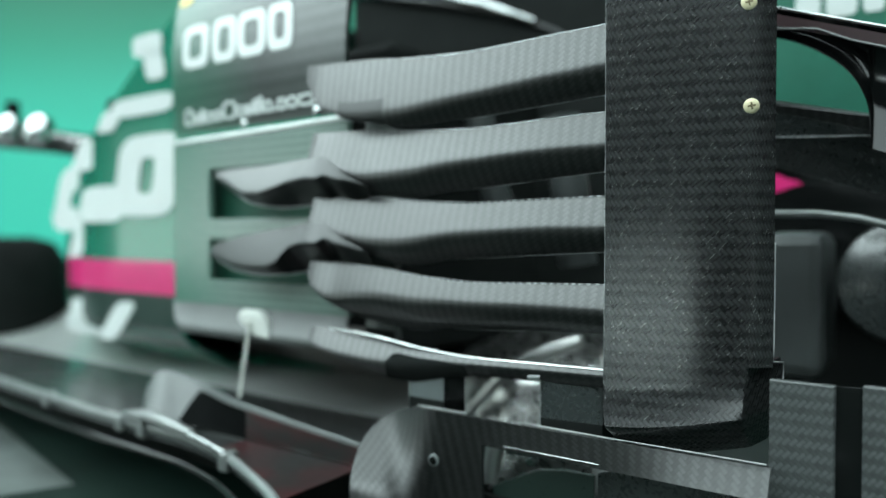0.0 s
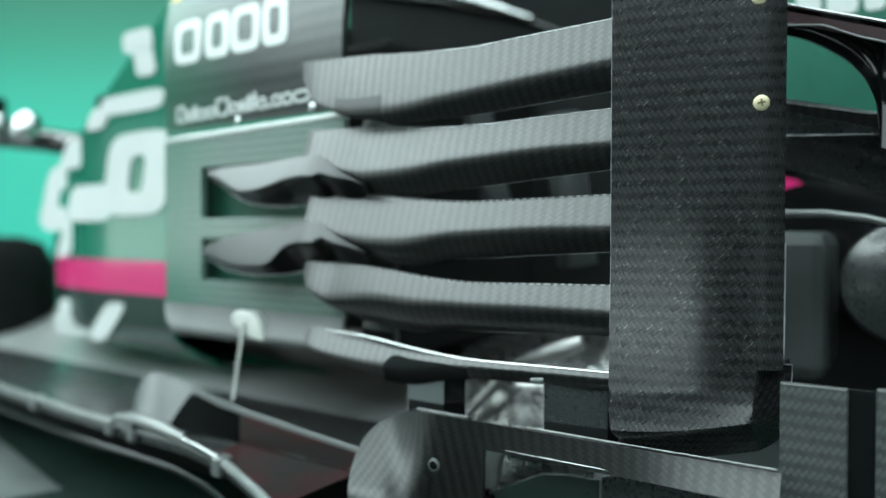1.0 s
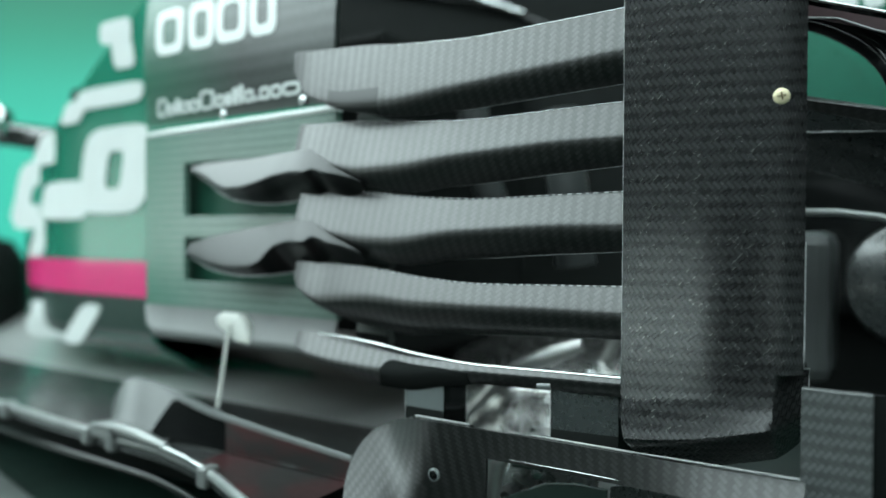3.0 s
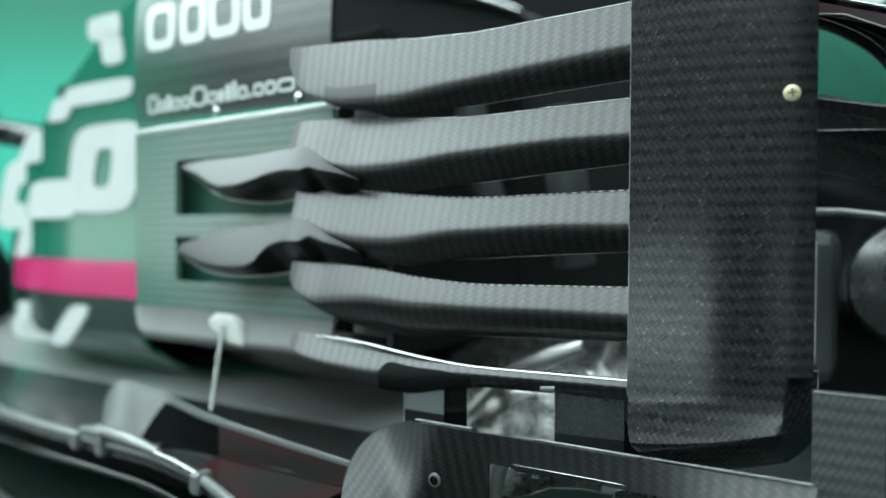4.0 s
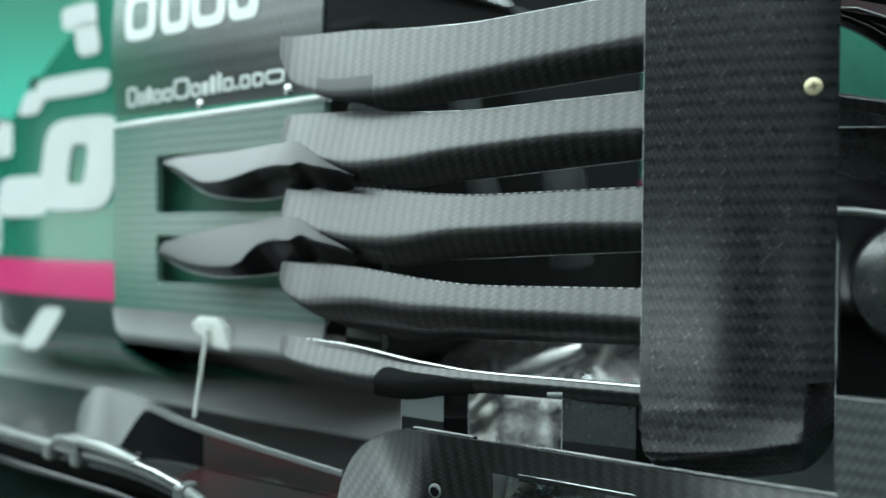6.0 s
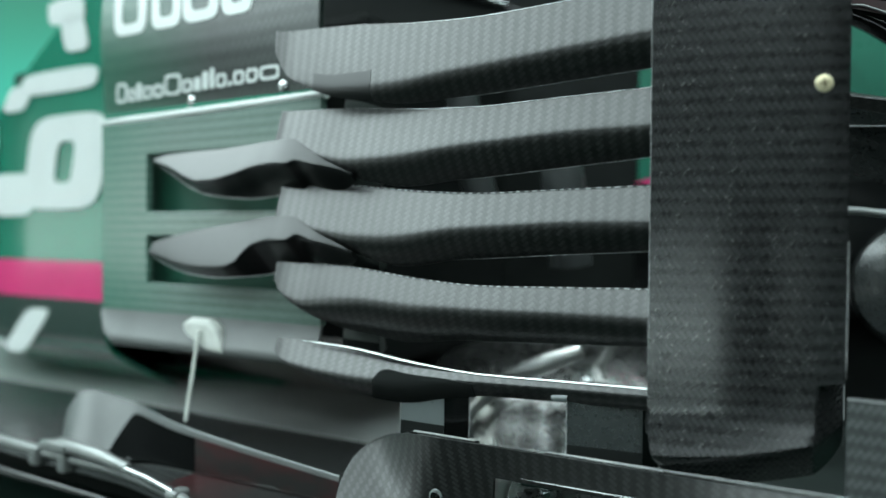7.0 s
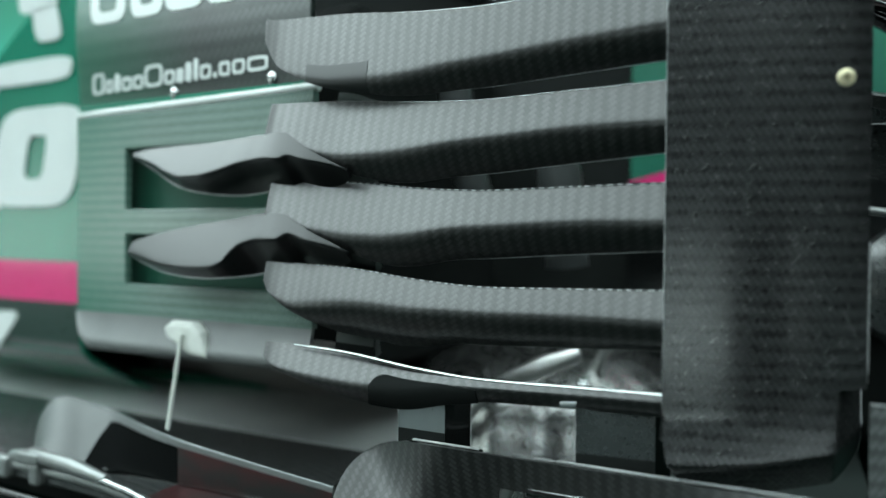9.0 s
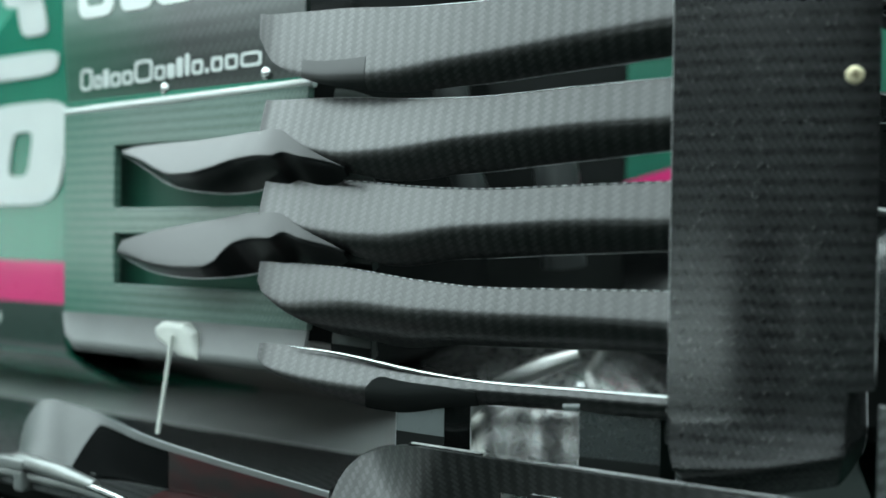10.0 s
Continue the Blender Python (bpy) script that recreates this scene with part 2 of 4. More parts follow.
# ---- mesh helpers ----
def link(name, bm, material, parent=None, label=""):
    me = bpy.data.meshes.new(name)
    bm.normal_update()
    bm.to_mesh(me)
    bm.free()
    me.materials.append(material)
    ob = new(name, me)
    if parent:
        ob.parent = parent
    if label:
        tagged(ob, label)
    return ob


def part(name, bm, material, parent, label="", smooth=None, bevel=0.0):
    ob = link(name, bm, material, parent, label)
    if smooth is not None:
        ob.data.shade_smooth()
        ob.data.set_sharp_from_angle(angle=radians(smooth))
    if bevel:
        m = ob.modifiers.new("edge", "BEVEL")
        m.width, m.segments, m.limit_method, m.angle_limit = bevel, 2, "ANGLE", radians(40)
        m.harden_normals = False
    return ob


def curve(keys, x):
    """Smooth interpolation of (x, value) keys, monotone where they are."""
    k = np.array(keys, float)
    x = np.clip(np.asarray(x, float), k[0, 0], k[-1, 0])
    h = np.diff(k[:, 0])
    d = np.diff(k[:, 1]) / h
    m = np.zeros(len(k))
    m[0], m[-1] = d[0], d[-1]
    for i in range(1, len(k) - 1):
        m[i] = 0.0 if d[i - 1] * d[i] <= 0 else 2 * d[i - 1] * d[i] / (d[i - 1] + d[i])
    i = np.clip(np.searchsorted(k[:, 0], x) - 1, 0, len(h) - 1)
    s = (x - k[i, 0]) / h[i]
    return ((2 * s**3 - 3 * s**2 + 1) * k[i, 1] + (s**3 - 2 * s**2 + s) * h[i] * m[i] + (3 * s**2 - 2 * s**3) * k[i + 1, 1] + (s**3 - s**2) * h[i] * m[i + 1])


def sheet(front, thick=0.0025, way=None):
    """A curved sheet from a grid of points (rows, columns, xyz), thickened away from its front; UV in metres."""
    front = np.asarray(front, float)
    n, m = front.shape[:2]
    du = np.gradient(front, axis=0)
    dv = np.gradient(front, axis=1)
    nor = np.cross(du, dv)
    nor /= np.maximum(np.linalg.norm(nor, axis=2, keepdims=True), 1e-9)
    if way is not None:
        nor = np.broadcast_to(np.array(way, float), front.shape)
    elif nor[:, :, 1].mean() < 0:
        nor = -nor
    back = front + nor * thick
    lu = np.concatenate([np.zeros((1, m)), np.cumsum(np.linalg.norm(np.diff(front, axis=0), axis=2), axis=0)]).mean(axis=1)
    lv = np.concatenate([np.zeros((n, 1)), np.cumsum(np.linalg.norm(np.diff(front, axis=1), axis=2), axis=1)], axis=1)
    bm = bmesh.new()
    layer = bm.loops.layers.uv.new("metres")
    A = [[bm.verts.new(front[i, j]) for j in range(m)] for i in range(n)]
    B = [[bm.verts.new(back[i, j]) for j in range(m)] for i in range(n)]
    uv = {}
    for g, shift in ((A, 0.0), (B, 0.0013)):
        for i in range(n):
            for j in range(m):
                uv[g[i][j]] = (lu[i] + shift, lv[i, j])

    def face(vs):
        f = bm.faces.new(vs)
        for loop in f.loops:
            loop[layer].uv = uv[loop.vert]

    for i in range(n - 1):
        for j in range(m - 1):
            face((A[i][j], A[i + 1][j], A[i + 1][j + 1], A[i][j + 1]))
            face((B[i][j], B[i][j + 1], B[i + 1][j + 1], B[i + 1][j]))
    for i in range(n - 1):
        face((A[i][0], B[i][0], B[i + 1][0], A[i + 1][0]))
        face((A[i][m - 1], A[i + 1][m - 1], B[i + 1][m - 1], B[i][m - 1]))
    for j in range(m - 1):
        face((A[0][j], A[0][j + 1], B[0][j + 1], B[0][j]))
        face((A[n - 1][j], B[n - 1][j], B[n - 1][j + 1], A[n - 1][j + 1]))
    bmesh.ops.recalc_face_normals(bm, faces=bm.faces[:])
    return bm


def box(x0, x1, y0, y1, z0, z1, bm=None):
    bm = bm or bmesh.new()
    vs = bmesh.ops.create_cube(bm, size=1.0)["verts"]
    for v in vs:
        v.co = Vector((x0 + (v.co.x + 0.5) * (x1 - x0), y0 + (v.co.y + 0.5) * (y1 - y0), z0 + (v.co.z + 0.5) * (z1 - z0)))
    return bm


def uv_box(ob):
    """Gives a mesh a UV map in metres, each face laid flat along its main direction."""
    me = ob.data
    layer = me.uv_layers.get("metres") or me.uv_layers.new(name="metres")
    for p in me.polygons:
        k = max(range(3), key=lambda i: abs(p.normal[i]))
        for li in p.loop_indices:
            c = me.vertices[me.loops[li].vertex_index].co
            layer.data[li].uv = (c.y, c.z) if k == 0 else (c.x, c.z) if k == 1 else (c.x, c.y)
    return ob


def outline(points, y0, y1, bm=None):
    """A flat plate: a closed outline in (x, z), from y0 to y1."""
    bm = bm or bmesh.new()
    a = [bm.verts.new((x, y0, z)) for x, z in points]
    b = [bm.verts.new((x, y1, z)) for x, z in points]
    bm.faces.new(a)
    bm.faces.new(b[::-1])
    for i in range(len(a)):
        j = (i + 1) % len(a)
        bm.faces.new((a[j], a[i], b[i], b[j]))
    bmesh.ops.recalc_face_normals(bm, faces=bm.faces[:])
    return bm


def tube(path, radius, sides=14, flat=1.0, taper=None):
    """A closed tube along a path of points; flat squeezes it vertically."""
    pts = [Vector(p) for p in path]
    bm = bmesh.new()
    rings = []
    for i, p in enumerate(pts):
        d = (pts[min(i + 1, len(pts) - 1)] - pts[max(i - 1, 0)]).normalized()
        side = d.cross(Vector((0, 0, 1)))
        side = side.normalized() if side.length > 1e-4 else Vector((1, 0, 0))
        up = side.cross(d)
        r = radius * (taper[i] if taper else 1.0)
        rings.append([bm.verts.new(p + side * r * math.cos(a) + up * r * flat * math.sin(a)) for a in (2 * math.pi * k / sides for k in range(sides))])
    for a, b in zip(rings, rings[1:]):
        for k in range(sides):
            bm.faces.new((a[k], a[(k + 1) % sides], b[(k + 1) % sides], b[k]))
    bm.faces.new(rings[0][::-1])
    bm.faces.new(rings[-1])
    bmesh.ops.recalc_face_normals(bm, faces=bm.faces[:])
    return bm


def disc(centre, way, radius, depth, sides=32, dome=0.0):
    """A round head along a direction, slightly domed."""
    bm = bmesh.new()
    q = Vector(way).normalized().to_track_quat("Z", "Y")
    levels = [(0, 1.0), (depth * 0.75, 1.0), (depth, 0.9), (depth + dome * 0.7, 0.5)]
    rings = []
    for h, r in levels:
        rings.append([bm.verts.new(Vector(centre) + q @ Vector((radius * r * math.cos(t), radius * r * math.sin(t), h))) for t in (2 * math.pi * k / sides for k in range(sides))])
    for a, b in zip(rings, rings[1:]):
        for k in range(sides):
            bm.faces.new((a[k], a[(k + 1) % sides], b[(k + 1) % sides], b[k]))
    bm.faces.new(rings[-1])
    bm.faces.new(rings[0][::-1])
    return bm


def grid_fill(f, us, vs):
    return np.array([[f(u, v) for v in vs] for u in us])


# ---- the studio ----
ground = link("ground", box(-9, 9, -9, 9, -0.1, 0.0), FLOOR_GREY)
tagged(ground, "polished pale grey studio floor", "floor", kind="structure")
# dark sheet added under the car to darken the ground and what mirrors it
bm = bmesh.new()
rim = [(-2.8, 0.70), (-1.10, 0.462), (-0.775, 0.400), (-0.88, 0.176), (1.9, 0.176), (1.9, 2.4), (-2.8, 2.4)]
low, high = [bm.verts.new((x, y, 0.0005)) for x, y in rim], [bm.verts.new((x, y, 0.004)) for x, y in rim]
bm.faces.new(high)
for k in range(7):
    bm.faces.new((low[k], low[(k + 1) % 7], high[(k + 1) % 7], high[k]))
bmesh.ops.recalc_face_normals(bm, faces=bm.faces[:])
mat = link("mat", bm, GROUND_DARK)
mat.matrix_world = pose(0, 0, 0, 0, 0, -35)
tagged(mat, "dark green sheet under the car, widened to darken reflections", "mat", kind="structure")
# soft fall-off of the bright ground, painted as a mid-grey strip
bm = bmesh.new()
rim = [(-1.10, 0.461), (-0.776, 0.399), (-0.881, 0.1765), (-0.985, 0.1765), (-0.880, 0.360), (-1.13, 0.412)]
low, high = [bm.verts.new((x, y, 0.0004)) for x, y in rim], [bm.verts.new((x, y, 0.003)) for x, y in rim]
bm.faces.new(high)
for k in range(6):
    bm.faces.new((low[k], low[(k + 1) % 6], high[(k + 1) % 6], high[k]))
bmesh.ops.recalc_face_normals(bm, faces=bm.faces[:])
border = link("ground_fade", bm, GROUND_FADE)
border.matrix_world = pose(0, 0, 0, 0, 0, -35)
tagged(border, "grey strip for the soft edge of the bright ground", "mat", kind="structure")
# unseen sheet, added so that the blades mirror a dark floor
side_mat = link("mat", box(-4.6, 1.9, -3.9, 0.17, 0.0005, 0.004), GROUND_DARK)
side_mat.matrix_world = pose(0, 0, 0, 0, 0, -35)
tagged(side_mat, "unseen dark green sheet added to darken reflections", "mat", kind="structure")
for name, dims in (("wall_north", (-7, 7, 6.0, 6.2, 0, 4)), ("wall_south", (-7, 7, -6.2, -6.0, 0, 4)), ("wall_east", (7, 7.2, -6, 6, 0, 4)), ("wall_west", (-7.2, -7, -6, 6, 0, 4))):
    tagged(link(name, box(*dims), WALL_GREY), "dark grey green studio wall", "wall", kind="structure")
tagged(link("ceiling", box(-7, 7, -6, 6, 4.0, 4.2), CEIL_GREY), "dark studio ceiling", "ceiling", kind="structure")
tagged(link("backdrop", box(-6.9, 1.5, 5.0, 5.05, 0.0, 3.9), BACKDROP), "emerald green studio backdrop, its light put in as glow", "backdrop", kind="structure")

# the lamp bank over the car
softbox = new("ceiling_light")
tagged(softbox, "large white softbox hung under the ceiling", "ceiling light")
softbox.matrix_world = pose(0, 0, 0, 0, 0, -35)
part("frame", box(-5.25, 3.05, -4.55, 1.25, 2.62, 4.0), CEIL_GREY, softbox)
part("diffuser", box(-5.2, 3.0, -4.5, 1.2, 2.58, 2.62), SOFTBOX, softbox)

# unseen long low helper light, far side of the camera, by the car's tail
bank = new("helper_light")
tagged(bank, "long helper light bank, added out of view", "floor light")
bank.matrix_world = pose(0, 0, 0, 0, 0, -35)
part("frame", box(-5.65, -2.30, -2.20, -2.04, 0.0, 1.15), CEIL_GREY, bank)
part("diffuser", box(-5.6, -2.35, -2.04, -2.0, 0.06, 1.10), HELPER_LOW, bank)
# unseen batten, added for the bright patch low on the vane
bank = new("helper_light")
tagged(bank, "low helper light batten, added out of view", "floor light")
bank.matrix_world = pose(0, 0, 0, 0, 0, -35)
part("frame", box(-0.65, 0.85, -2.12, -2.04, 0.0, 0.13), CEIL_GREY, bank)
part("diffuser", box(-0.60, 0.80, -2.04, -2.0, 0.02, 0.11), HELPER_SIDE, bank)
# unseen dim bank, added to brighten the vane's nose side
bank = new("helper_light")
tagged(bank, "dimmed helper light bank, added out of view", "floor light")
bank.matrix_world = pose(0, 0, 0, 0, 0, -35)
part("frame", box(1.28, 1.85, -2.12, -2.04, 0.0, 0.34), CEIL_GREY, bank)
part("diffuser", box(1.33, 1.80, -2.04, -2.0, 0.02, 0.32), HELPER_NOSE, bank)

# unseen low dolly added behind the camera for a dark shape in the lacquer
dolly = new("camera_dolly")
tagged(dolly, "unseen low black dolly added for its dark reflection", "dolly")
dolly.matrix_world = pose(0, 0, 0, 0, 0, -35)
part("base", box(0.11, 0.40, -0.48, -0.16, 0.03, 0.09), BLACK_MATT, dolly, bevel=0.02)
part("housing", box(0.13, 0.38, -0.42, -0.20, 0.09, 0.33), BLACK_MATT, dolly, bevel=0.05)
for x in (0.15, 0.36):
    for y in (-0.44, -0.20):
        part("wheel", disc((x - 0.01, y, 0.03), (1, 0, 0), 0.03, 0.02), RUBBER, dolly, smooth=35)

# ---- the racing car ----
# its own axes: x to the nose, y inwards from its side, z up
car = new("racing_car")
car.matrix_world = pose(0, 0, 0, 0, 0, -35)
tagged(car, "green and black racing car with carbon fibre bargeboards", "racing car")

X0, X1, SIDE = -0.461, -0.1795, 0.447


def blade_profile(v, up, down, crease=0.55, roll=0.24):
    """A section one high: a nearly flat upper face, a quick roll at the crease, and an underside that turns away."""
    w = np.clip((v - crease + roll / 2) / roll, 0, 1)
    w = w * w * (3 - 2 * w)
    tilt = np.radians(up + 4 * (0.3 - v) + (0.62 * (down - up)) * w + 0.38 * (down - up) * np.clip((v - crease) / max(1 - crease, 0.05), 0, 1))
    dz, dy = -np.cos(tilt), -np.sin(tilt)
    z = np.concatenate([[0], np.cumsum((dz[1:] + dz[:-1]) / 2)])
    y = np.concatenate([[0], np.cumsum((dy[1:] + dy[:-1]) / 2)])
    return y / -z[-1], z / -z[-1]


FINE = np.linspace(0, 1, 45)


FACES = []


def blade_face(top, depth, twist, crease):
    """The front face of a blade as a function of the place along it and down it."""

    def at(x, v):
        t = (x - X0) / (X1 - X0)
        zt, dep, tw = float(curve(top, x)), float(curve(depth, x)), float(curve(twist, t))
        y, z = blade_profile(FINE, 20 + tw, -45 + 0.3 * tw, float(curve(crease, t)))
        y = (y - y.min()) * dep - 0.002
        return (x + 0.0015 * (1 - t) * v, SIDE + float(np.interp(v, FINE, y)), zt + float(np.interp(v, FINE, z)) * dep)

    return at


def blade(top, depth, twist, crease, label, patch=None, thick=0.0022, edge=0.0009):
    at = blade_face(top, depth, twist, crease)
    FACES.append(at)
    xs = X0 + (X1 - X0) * np.linspace(0, 1, 56) ** 1.15
    ob = part("bargeboard_blade", sheet(grid_fill(at, xs, np.linspace(0, 1, 34)), thick), CARBON_BLADE, car, label, smooth=50, bevel=edge)
    if patch:
        # a smooth bonded piece over the lower front corner: x range, and where it starts at both ends
        xa, xb, va, vb = patch
        rows = [[at(x, v) for v in np.linspace(va + (vb - va) * u**1.3, 1.0, 9)] for u, x in zip(np.linspace(0, 1, 16), np.linspace(xa, xb, 16))]
        rows = np.array(rows) + np.array((0, -0.00035, -0.0001))
        part("bonded_patch", sheet(rows, 0.00025), RESIN, ob, "smooth grey bonded patch", smooth=50)
    return ob


def sag(z0, k=1.0):
    return [(X0, z0), (-0.40, z0 - 0.002 * k), (-0.33, z0 - 0.0085 * k), (-0.288, z0 - 0.0105 * k), (-0.232, z0 - 0.0095 * k), (X1, z0 - 0.0085 * k)]


def depths(corner, deep, mid, end):
    """Depth along a blade: the corner's own steps at the free end, then the long run to the vane."""
    return corner + [(-0.360, deep), (-0.300, mid), (X1, end)]


LOW_CREASE = [(0, 1.1), (0.1, 0.98), (0.24, 0.78), (0.4, 0.62), (0.62, 0.53), (0.8, 0.52), (1, 0.57)]
CURL = [(0, 1), (0.25, 0), (0.6, 0), (1, 0)]
blades = [
    blade(sag(0.431, 1.1), depths([(X0, 0.017), (-0.4585, 0.021), (-0.4545, 0.029), (-0.4475, 0.037), (-0.436, 0.0425), (-0.4213, 0.0485), (-0.400, 0.0535)], 0.056, 0.0505, 0.046), [(0, -9), (0.3, -9), (1, -8)], [(0, 1.1), (0.12, 1.0), (0.3, 0.86), (0.45, 0.74), (0.65, 0.66), (1, 0.60)], "twill carbon blade, the top one of the stack", (-0.424, -0.3735, 0.73, 0.60)),
    blade(sag(0.372), depths([(X0, 0.026), (-0.4574, 0.030), (-0.4411, 0.0335), (-0.4171, 0.0425), (-0.3977, 0.0505), (-0.382, 0.0535)], 0.055, 0.047, 0.040), CURL, LOW_CREASE, "twill carbon blade with a bonded winglet"),
    blade(sag(0.315), depths([(X0, 0.026), (-0.4569, 0.029), (-0.4395, 0.0325), (-0.4132, 0.0415), (-0.3971, 0.0475), (-0.380, 0.0515)], 0.054, 0.0435, 0.038), CURL, LOW_CREASE, "twill carbon blade with a bonded winglet"),
    blade(sag(0.256, 1.15), depths([(X0, 0.013), (-0.4585, 0.0195), (-0.4520, 0.0250), (-0.4388, 0.0330), (-0.4195, 0.0415), (-0.395, 0.0470)], 0.0475, 0.0375, 0.034), CURL, [(0, 1.1), (0.08, 0.92), (0.14, 0.70), (0.21, 0.55), (0.30, 0.47), (0.4, 0.44), (0.62, 0.44), (0.8, 0.46), (1, 0.51)], "twill carbon blade with a frayed bright upper edge"),
    blade(sag(0.198, 1.15), [(X0, 0.010), (-0.4575, 0.0140), (-0.450, 0.0182), (-0.4384, 0.0218), (-0.4191, 0.0270), (-0.380, 0.032), (-0.352, 0.030), (-0.310, 0.018), (-0.28, 0.013), (X1, 0.012)], [(0, 7), (0.3, 8), (0.6, 8), (1, 6)], [(0, 1.05), (0.12, 0.8), (0.3, 0.6), (0.6, 0.3), (1, 0.25)], "thin lowest carbon blade above the brackets", None, 0.0036, 0.0014),
]

at = blade_face(sag(0.198, 1.15), [(X0, 0.010), (-0.4575, 0.0140), (-0.450, 0.0182), (-0.4384, 0.0218), (-0.4191, 0.0270), (-0.380, 0.032), (-0.352, 0.030), (-0.310, 0.018), (-0.28, 0.013), (X1, 0.012)], [(0, 7), (0.3, 8), (0.6, 8), (1, 6)], [(0, 1.05), (0.12, 0.8), (0.3, 0.6), (0.6, 0.3), (1, 0.25)])
# the slot's shade is laid on the face as a black sheet
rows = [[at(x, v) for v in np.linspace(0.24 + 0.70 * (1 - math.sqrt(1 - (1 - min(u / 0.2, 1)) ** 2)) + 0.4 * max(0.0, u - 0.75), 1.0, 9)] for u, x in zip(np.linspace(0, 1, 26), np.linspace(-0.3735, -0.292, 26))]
part("slot", sheet(np.array(rows) + np.array((0, -0.0008, -0.0004)), 0.001), BLACK_MATT, blades[4], "black rounded sheet for the dark slot in the lowest blade", smooth=50)


# thin tubes along edges; most put in the light caught there
def edge_line(parent, points, radius, material, label):
    part("edge_strip", tube(points, radius, 8, taper=list(np.minimum(1.0, 0.25 + np.linspace(0, 3, len(points))))), material, parent, label, smooth=60)


for k, r, material, label in ((0, 0.0003, STEEL, "bright line for light on the edge"), (1, 0.0003, STEEL, "bright line for light on the edge"), (2, 0.00045, CUT_WEAVE, "frayed edge of cut weave"), (3, 0.0005, CUT_WEAVE, "frayed edge of cut weave")):
    edge_line(blades[k], [tuple(np.array(FACES[k](x, 0.0)) + np.array((0, 0.0008, 0.0001))) for x in np.linspace(-0.44 if k > 1 else -0.36, -0.181, 24)], r, material, label)
for k in range(4):
    edge_line(blades[k], [tuple(np.array(FACES[k](x, 1.0)) + np.array((0, 0.0004, -0.0001))) for x in np.linspace(-0.31, -0.181, 16)], 0.00022, EDGE_PALE, "thin line for light on the lower edge")
edge_line(blades[4], [(x, SIDE + 0.0022, float(curve(sag(0.198, 1.15), x)) + 0.0002) for x in np.linspace(-0.435, -0.1805, 24)], 0.0017, STEEL, "bright metal strip on the blade's edge")

part("tape_tab", sheet(grid_fill(lambda u, w: (-0.2378 + 0.0100 * u, 0.4452 - 0.0008 * math.sin(math.pi * w), 0.1797 + 0.0010 * u - 0.0043 * w), np.linspace(0, 1, 6), np.linspace(0, 1, 6)), 0.0005), BRACKET_GREY, blades[4], "small pale tab of tape on the blade", smooth=50, bevel=0.0002)

# small spacer blocks between the blades
for k, (za, zb, z0) in enumerate(((0.3800, 0.3715, 0.360), (0.3240, 0.3160, 0.305), (0.2675, 0.2620, 0.248), (0.2095, 0.2055, 0.186))):
    rows = grid_fill(lambda u, w: (-0.4152 + 0.0315 * u, 0.4745 - 0.0022 * math.sin(math.pi * w) + 0.003 * u * u, (za + (zb - za) * u**1.6) * (1 - w) + z0 * w), np.linspace(0, 1, 9), np.linspace(0, 1, 7))
    spacer = part("spacer", sheet(rows, 0.012), SPACER, blades[k], "dark green grey spacer block under the blade", smooth=40, bevel=0.001)
    if k == 3:
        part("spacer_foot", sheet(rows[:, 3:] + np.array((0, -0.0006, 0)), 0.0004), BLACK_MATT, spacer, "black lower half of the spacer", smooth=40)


def winglet(tip, top, fold, low, label):
    """A glossy black fin from the deflector plate to the foot of a blade: its upper rim, the line where it turns under, its lower rim."""
    v = np.linspace(0, 1, 56)
    rows = []
    mid = top[5][1] - 0.014
    for x in np.concatenate([np.linspace(tip, -0.505, 40), np.linspace(-0.5035, -0.430, 50), np.linspace(-0.4285, -0.3866, 22)]):
        zt, line, zb = (float(curve(c, x)) for c in (top, fold, low))
        dep = max(zt - zb, 0.0008)
        z = zt - v * dep
        d = line - z
        lean = float(curve([(-0.6246, 0.60), (-0.50, 0.57), (-0.45, 0.50), (-0.3866, 0.42)], x))
        face = float(curve([(-0.6246, 0.4640), (-0.580, 0.4580), (-0.540, 0.4525), (-0.500, 0.4465), (-0.470, 0.4415), (-0.445, 0.4385), (-0.420, 0.4400), (-0.3866, 0.4480)], x))
        y = face + lean * (z - mid) + 0.5 * (lean + 1.15) * (d + np.sqrt(d * d + 0.0010**2)) - 0.0005
        rows.append(np.stack([np.full_like(v, x), y, z], axis=1))
    wing = part("winglet", sheet(np.array(rows), 0.0025), WING_SATIN, car, label, smooth=50, bevel=0.0004)
    edge_line(wing, [tuple(r[-1] + np.array((0, -0.0002, 0))) for r in rows[4:70:3]], 0.0007, EDGE_PALE, "pale lower rim of the winglet")
    bx, bz = -0.452, (fold[8][1] + low[6][1]) / 2
    part("boss", tube([(bx, 0.4700, bz - 0.011), (bx, 0.4700, bz + 0.010)], 0.0085, 20, taper=[1.0, 0.9]), BRACKET_GREY, wing, "dark grey boss in the winglet's hollow", smooth=50)
    return wing


